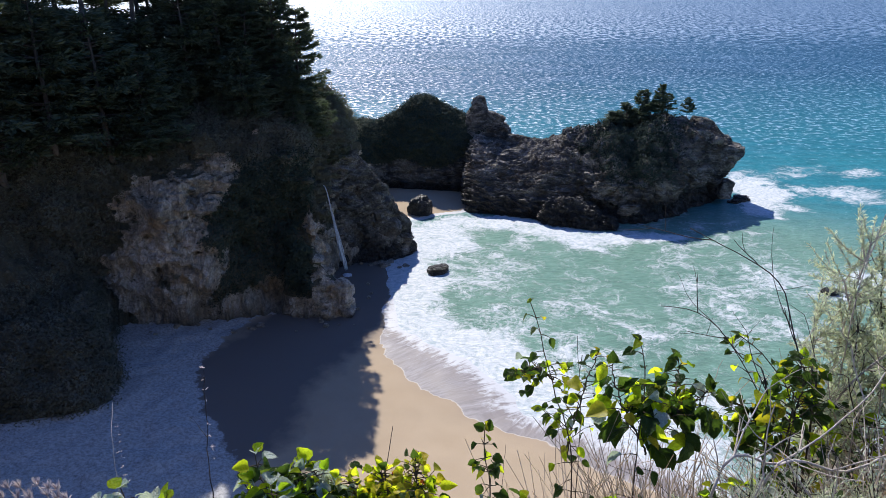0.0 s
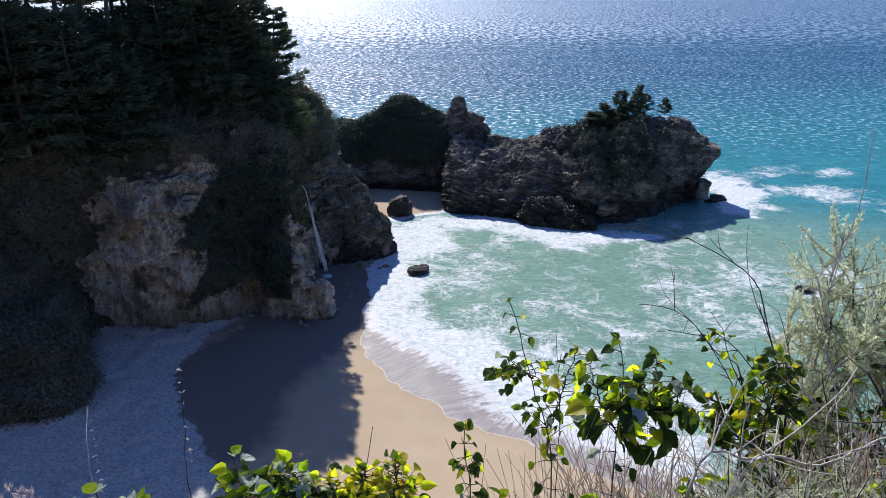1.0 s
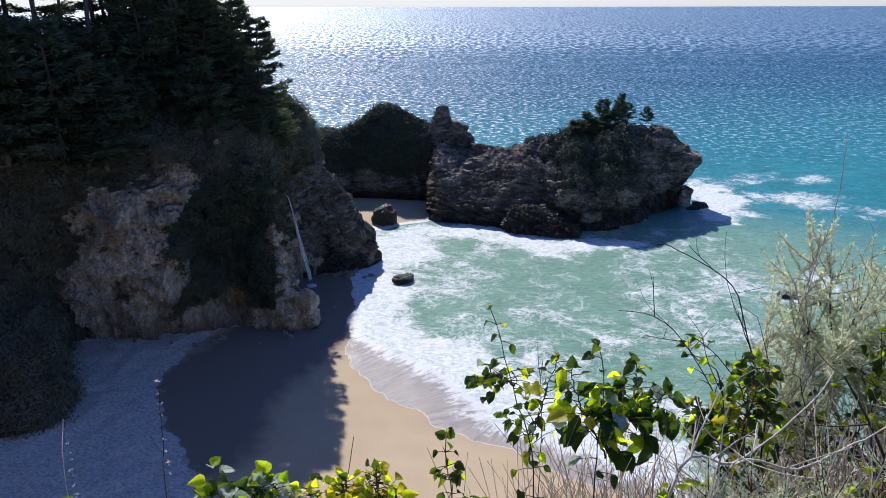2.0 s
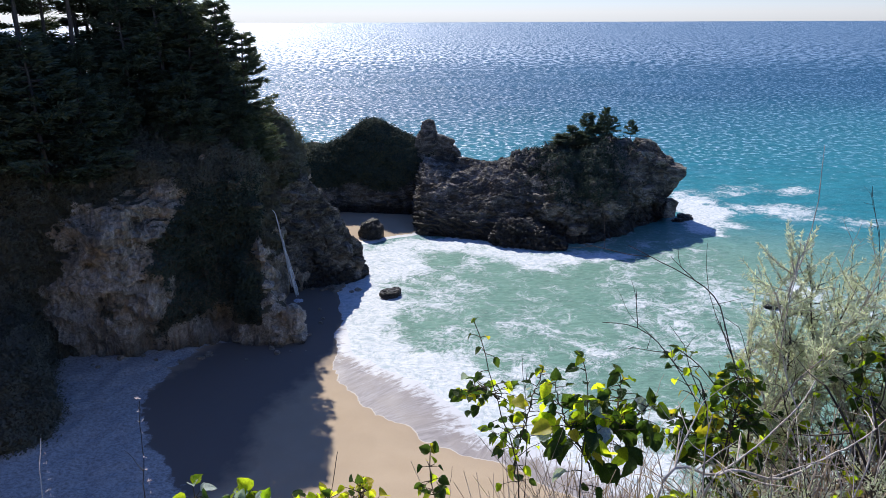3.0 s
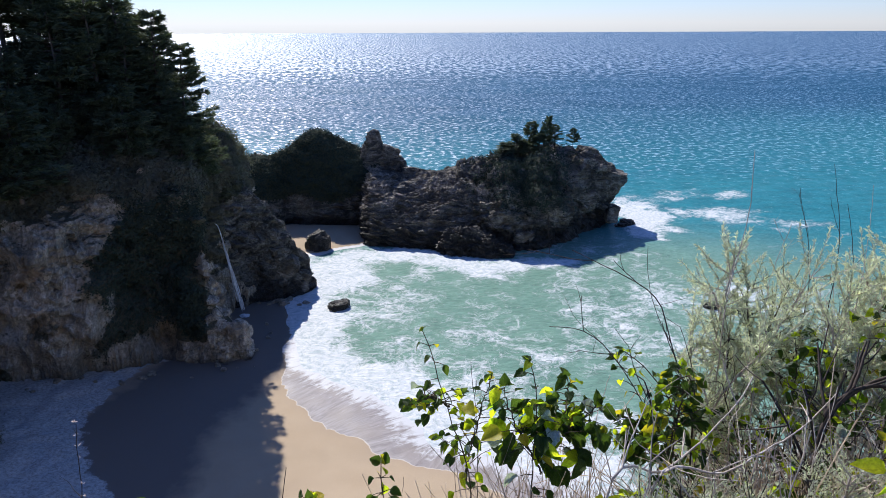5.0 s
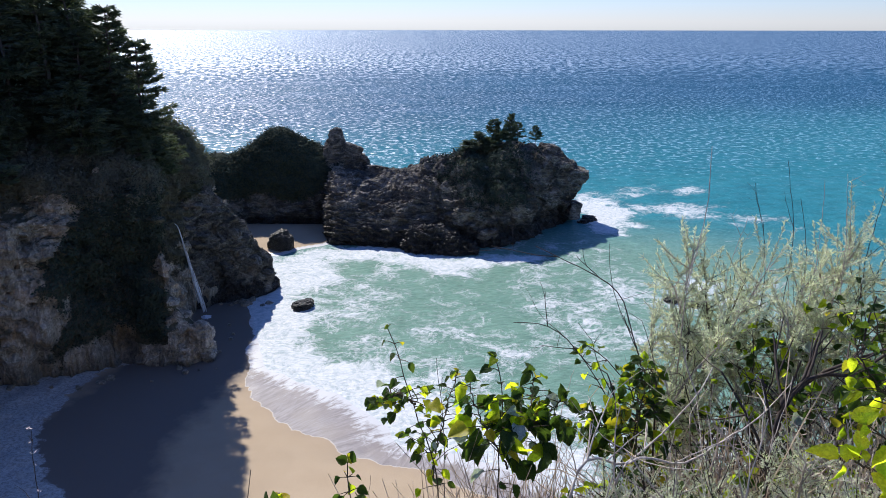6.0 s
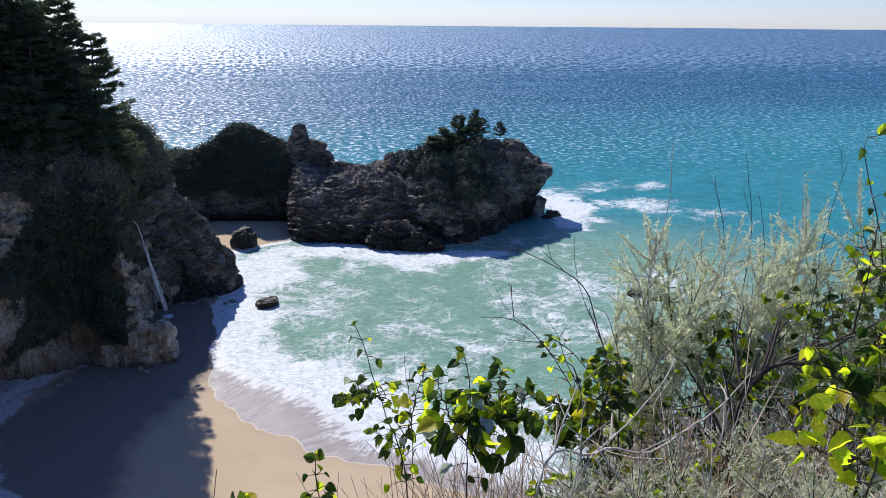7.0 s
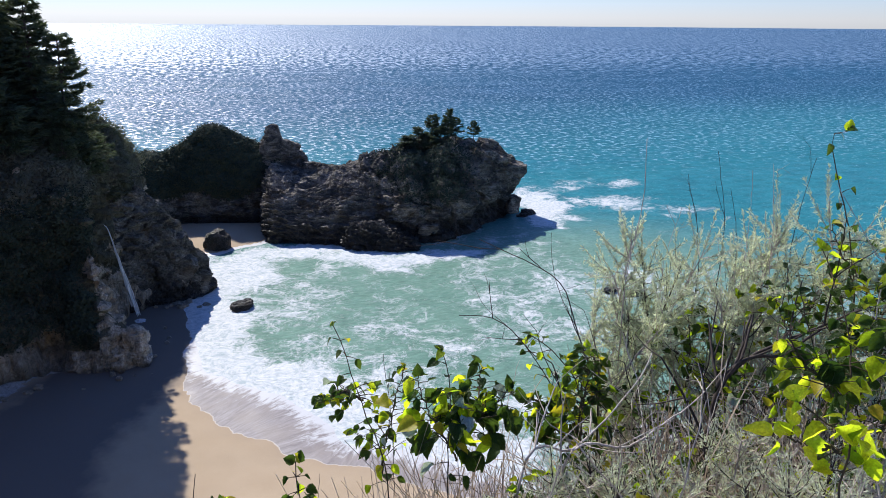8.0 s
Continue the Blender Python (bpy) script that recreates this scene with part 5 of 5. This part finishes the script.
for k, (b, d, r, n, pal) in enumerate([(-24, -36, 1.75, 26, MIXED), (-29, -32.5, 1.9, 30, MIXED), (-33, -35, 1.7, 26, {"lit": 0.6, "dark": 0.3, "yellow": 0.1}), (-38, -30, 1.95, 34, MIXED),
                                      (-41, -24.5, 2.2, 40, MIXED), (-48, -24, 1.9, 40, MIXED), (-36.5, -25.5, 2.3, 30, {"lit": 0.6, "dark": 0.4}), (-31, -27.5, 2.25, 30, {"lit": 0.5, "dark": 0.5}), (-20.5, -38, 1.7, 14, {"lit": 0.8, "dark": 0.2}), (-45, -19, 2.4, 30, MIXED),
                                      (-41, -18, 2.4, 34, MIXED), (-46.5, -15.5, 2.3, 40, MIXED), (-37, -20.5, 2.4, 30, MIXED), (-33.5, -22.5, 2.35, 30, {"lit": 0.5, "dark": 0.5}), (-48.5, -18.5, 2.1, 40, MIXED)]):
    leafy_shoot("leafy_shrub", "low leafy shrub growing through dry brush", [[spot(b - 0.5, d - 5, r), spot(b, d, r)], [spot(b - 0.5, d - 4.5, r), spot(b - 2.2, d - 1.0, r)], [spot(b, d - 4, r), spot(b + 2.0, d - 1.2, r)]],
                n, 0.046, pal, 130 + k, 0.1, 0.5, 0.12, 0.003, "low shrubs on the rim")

SAGE_LABEL = "feathery grey-green sagebrush on the dry rim"
for k, (b, r, radius, tops) in enumerate([
        (-29.2, 2.35, 0.13, [(-28.6, -17.6), (-27.4, -20.4), (-29.8, -19.6)]),
        (-30.0, 2.25, 0.12, [(-32.1, -23.4), (-26.0, -24.2), (-29.0, -23.6)]),
        (-35.5, 2.45, 0.15, [(-34.1, -18.2), (-36.8, -19.0), (-32.4, -20.0)]),
        (-37.0, 2.35, 0.14, [(-36.3, -21.8), (-38.4, -20.4), (-34.0, -22.6)]),
        (-40.0, 2.55, 0.15, [(-39.4, -15.8), (-37.6, -17.4), (-41.4, -17.6)]),
        (-44.0, 2.5, 0.15, [(-42.9, -15.0), (-45.2, -14.2), (-44.6, -17.2)]),
        (-48.0, 2.4, 0.15, [(-47.4, -15.2), (-49.6, -14.4), (-48.4, -18.4)])]):
    p = spot(b, -30, r)
    sagebrush("sagebrush", SAGE_LABEL, on_bluff(p[0], p[1]), [spot(bb, dd, r + 0.06 * q) for q, (bb, dd) in enumerate(tops)], radius, 200 + k)
for k, (b, d, r, radius) in enumerate([(-39.6, -31.2, 1.75, 0.10), (-33.4, -37.0, 1.6, 0.09), (-44.0, -33.8, 1.6, 0.10), (-23.4, -38.2, 1.65, 0.08), (-27.2, -37.0, 1.65, 0.09), (-36.5, -35.0, 1.65, 0.10),
                                      (-47.4, -33.2, 1.55, 0.10), (-30.4, -35.6, 1.7, 0.09), (-49.5, -30.5, 1.7, 0.10)]):
    p = spot(b, d, r)
    x, y = p[0] * 0.98, p[1] * 0.98
    tops = [p, p + (0.07, 0.02, -0.03), p + (-0.06, 0.05, -0.02)]
    sagebrush("sagebrush", "low pale sagebrush catching the sun on the rim", on_bluff(x, y), tops, radius, 240 + k, 48, 70, leaf=0.62)

bare_branch("dry_branch", "gnarled dark branch inside the brush", [spot(-36.7, -29.6, 2.0), spot(-36.9, -27.2, 2.0), spot(-38.7, -25.3, 2.05), spot(-41.1, -24.6, 2.1), spot(-43.5, -22.0, 2.15)], 330, 0.013, DARK_TWIG, 14, 0.22)
bare_branch("dry_branch", "pale weathered branch lying across the brush", [spot(-20.4, -37.0, 1.68), spot(-25.5, -33.9, 1.75), spot(-29.6, -29.4, 1.85), spot(-31.5, -25.6, 1.95)], 331, 0.0065, TWIG, 10, 0.16)
leafy_shoot("leafy_shrub", "dark leafy vine bunched over a dry stem", [
    [spot(-25.6, -35.0, 1.95), spot(-25.3, -30.0, 1.95), spot(-23.3, -27.4, 1.95), spot(-20.6, -26.0, 1.93)],
    [spot(-25.5, -33, 1.95), spot(-26.4, -28.6, 1.95), spot(-25.6, -26.6, 1.95)]], 120, 0.047, {"dark": 0.72, "lit": 0.2, "yellow": 0.08}, 113, 0.1, 0.7, 0.09)
leafy_shoot("leafy_shrub", "dark green climbing shrub with large rounded leaves", [
    [spot(-46.8, -29, 1.75), spot(-46.0, -22.5, 1.75), spot(-43.0, -16.5, 1.8)], [spot(-46, -27, 1.75), spot(-42.4, -23.8, 1.72), spot(-41.2, -22.0, 1.72)],
    [spot(-47, -26, 1.75), spot(-48.6, -20, 1.75), spot(-47.6, -15.5, 1.8)]], 90, 0.052, {"dark": 0.6, "sun": 0.2, "lit": 0.16, "yellow": 0.04}, 114, 0.1, 0.6, 0.10)
bare_branch("bare_branch", "long bare arching branch with thin side twigs", [spot(-27.5, -30, 2.1), spot(-25.6, -25.9, 2.1), spot(-23.4, -21.4, 2.1), spot(-21.2, -19.9, 2.1), spot(-15.9, -17.9, 2.1)], 301, 0.0045, DARK_TWIG, 16, 0.18)
bare_branch("bare_branch", "thin bare branch reaching over the water", [spot(-24, -31, 2.0), spot(-21.0, -27, 2.0), spot(-17.8, -24.6, 2.0), spot(-14.6, -24.4, 2.0)], 302, 0.004, DARK_TWIG, 14, 0.16)
bare_branch("dry_stalk", "tall dry seed stalk", [spot(-28.9, -24, 2.3), spot(-29.0, -19.1, 2.3), spot(-29.3, -15.0, 2.3), spot(-29.1, -9.2, 2.3)], 303, 0.004, TWIG, 16, 0.04)
for k, (b, d0, d1, b1) in enumerate([(-35.6, -17, -10.1, -34.3), (-39.0, -16.5, -10.3, -38.3), (-33.6, -18, -12, -32.0), (-37.4, -17, -11, -37.0), (-40.6, -16, -9.8, -41.2), (-31.5, -19, -14, -32.3), (-36.6, -17, -12.6, -35.5)]):
    bare_branch("dry_stalk", "thin dry upright stalk", [spot(b, d0 - 9, 2.5), spot(b, d0, 2.5), spot(b1, d1, 2.5)], 310 + k, 0.0028, TWIG if k % 2 else DARK_TWIG, 7, 0.09)
bare_branch("dry_branch", "grey dead branch lying across the brush", [spot(-24, -36.5, 1.7), spot(-30, -33.5, 1.75), spot(-35, -29, 1.9), spot(-37.0, -26, 2.0)], 320, 0.006, TWIG, 8, 0.16)
bare_branch("dry_branch", "dark bent dead branch inside the brush", [spot(-37, -29.5, 2.2), spot(-38.7, -25.2, 2.2), spot(-42.7, -22.2, 2.2), spot(-46, -20.0, 2.2)], 321, 0.010, DARK_TWIG, 8, 0.2)
bare_branch("dry_stalk", "leaning pale dry stalk", [spot(-47, -18.5, 2.0), spot(-46.4, -16.5, 2.0), spot(-42.7, -11.4, 2.0)], 322, 0.003, TWIG, 3, 0.05)
bare_branch("dry_stalk", "tall dry stalk with pale buds", [spot(27.8, -40.5, 1.9), spot(27.5, -33.6, 1.9), spot(26.9, -28.5, 1.9)], 323, 0.0035, DARK_TWIG, 6, 0.06)
bare_branch("dry_stalk", "short dry stalk with pale buds", [spot(35.2, -38, 1.9), spot(34.1, -30.6, 1.9)], 324, 0.003, TWIG, 3, 0.04)
bare_branch("dry_stalk", "forked dark twig over the sand", [spot(11.4, -42, 1.8), spot(11.2, -38.7, 1.8), spot(10.0, -34.7, 1.8)], 325, 0.0035, DARK_TWIG, 4, 0.08)
bare_branch("dry_stalk", "thin dry upright stem beside the shoot", [spot(-8.5, -40, 2.0), spot(-8.3, -33, 2.0), spot(-7.6, -27.6, 2.0)], 326, 0.0028, DARK_TWIG, 3, 0.05)
bare_branch("dry_stalk", "thin dry upright stem beside the shoot", [spot(-0.5, -43, 1.8), spot(-0.9, -36.5, 1.8)], 327, 0.002, DARK_TWIG, 1, 0.04)

for b0, d0, d1 in ((27.2, -35.5, -28.6), (34.6, -35.5, -30.8)):
    rng = np.random.default_rng(int(b0))
    n = 30
    pos = np.array([spot(b0 - 0.04 * (d - d0) + rng.normal(0, 0.12), d, 1.9) for d in rng.choice(np.linspace(d0, d1, 9), n)])
    along = unit(rng.normal(0, 1, (n, 3)) + (0, 0, 0.8))
    v, f = diamonds(pos, along, unit(np.cross(along, rng.normal(0, 1, (n, 3)))), rng.uniform(0.005, 0.012, n), rng.uniform(0.002, 0.004, n))
    tagged(new("seed_buds", mesh_of("seed_buds", v, f, PLUME, False)), "small pale seed buds along a dry stalk", "seed buds", kind="stuff")

# bleached dead twigs: a thicket that nobody could count
rng = np.random.default_rng(91)
for mat, count, name, label in ((TWIG, 300, "dead_twigs", "thicket of bleached branching dead twigs"), (DARK_TWIG, 70, "brown_twigs", "thicket of dark brown bare twigs")):
    out = {"wood": [], "tips": []}
    for k in range(count):
        b, r = rng.uniform(-51, -18 if k % 3 == 0 else -27), rng.uniform(1.4, 2.5)
        p = on_bluff(math.sin(radians(-b)) * r, math.cos(radians(-b)) * r)
        branching(rng, p, (rng.normal(0, 0.55), rng.normal(0, 0.4), 1.0), rng.uniform(0.22, 0.42) * (1.0 if b > -27 else 1.4), 0.0042, 2, out, 0.45, (3, 5), 0.6)
    v, f = join(out["wood"])
    tagged(new(name, mesh_of(name, v, f, mat)), label, "twigs", kind="stuff")

# dry grass and dead twigs: one tangle over the rim
rng = np.random.default_rng(88)
pieces = []
for k in range(9000):
    b = rng.uniform(-52, -14)
    if b > -23 and k % 2:  # thinner towards the sand
        continue
    right = smooth(np.array([-b]), 10, 26)[0]
    r = rng.uniform(1.25, 2.7) if k % 2 else rng.uniform(1.15, 1.7)
    x, y = math.sin(radians(-b)) * r, math.cos(radians(-b)) * r
    foot = on_bluff(x, y)
    tall = (0.16 + 0.42 * right) * rng.uniform(0.4, 1.2)
    if b > -22:
        tall = max(0.12, EYE + math.sin(radians(-37.5 + 4.5 * rng.uniform(-1, 1))) * r / math.cos(radians(-39)) - foot[2]) * rng.uniform(0.7, 1.0)
    d = np.array([rng.normal(0, 0.5 if b < -22 else 0.25), rng.normal(-0.1, 0.5), 1.0])
    if k % 3 == 0 and b < -20:  # broken stems lying in the tangle
        foot = foot + (0, 0, rng.uniform(0.02, 0.30) * right)
        d = d * (2.4, 2.4, 0.3)
    tip = foot + unit(d) * tall
    midp = (foot + tip) / 2 + rng.normal(0, 0.05, 3) * tall * 3
    pieces.append(tube(np.array([foot, foot * 0.45 + midp * 0.55, midp * 0.5 + tip * 0.5, tip]), np.linspace(0.0028, 0.0009, 4), 3))
v, f = join(pieces)
tagged(new("dry_grass", mesh_of("dry_grass", v, f, STRAW)), "tangle of pale dry grass and dead stems on the rim", "grass", kind="stuff")

# low green leaves between the stems
pts = []
for k in range(420):
    b, r = rng.uniform(-52, -16), rng.uniform(1.5, 2.5)
    p = on_bluff(math.sin(radians(-b)) * r, math.cos(radians(-b)) * r, 0.04)
    pts.append(p + (0, 0, rng.uniform(0, 0.38)))
pts = np.array(pts)
v, f = leaf_cloud(pts, np.tile([0, 0, 1.0], (len(pts), 1)), rng, 5, 0.06, 0.022, 1.5, 0.05)
tagged(new("low_leaves", mesh_of("low_leaves", v, f, LEAF_LIT, False)), "small bright green leaves low among dry stems", "leaves", kind="stuff")

# pale grass plumes
for k in range(9):
    b, d = 45.5 - 0.75 * k + rng.normal(0, 0.2), -32.5 - 0.28 * k + rng.normal(0, 0.4)
    tip, low = spot(b, d, 1.9), spot(b - 1.0, d - 4.5, 1.9)
    p = rooted([low, tip])
    root = new("grass_plume")
    line = spline(p, 24, False)
    v, f = tube(line - p[0], np.linspace(0.002, 0.001, 24), 4)
    part("stalk", mesh_of("stalk", v, f, STRAW), root)
    top = line[16:] - p[0]
    n = 260
    i = rng.integers(0, len(top), n)
    along = unit(unit(tip - low) * 1.2 + rng.normal(0, 0.4, (n, 3)))
    v, f = diamonds(top[i], along, unit(np.cross(along, rng.normal(0, 1, (n, 3)))), rng.uniform(0.012, 0.028, n), np.full(n, 0.003))
    tagged(part("plume", mesh_of("plume", v, f, PLUME, False), root), kind="stuff")
    root.location = p[0]
    tagged(root, "fluffy pale pinkish grass plume", "grass", "grass plumes")
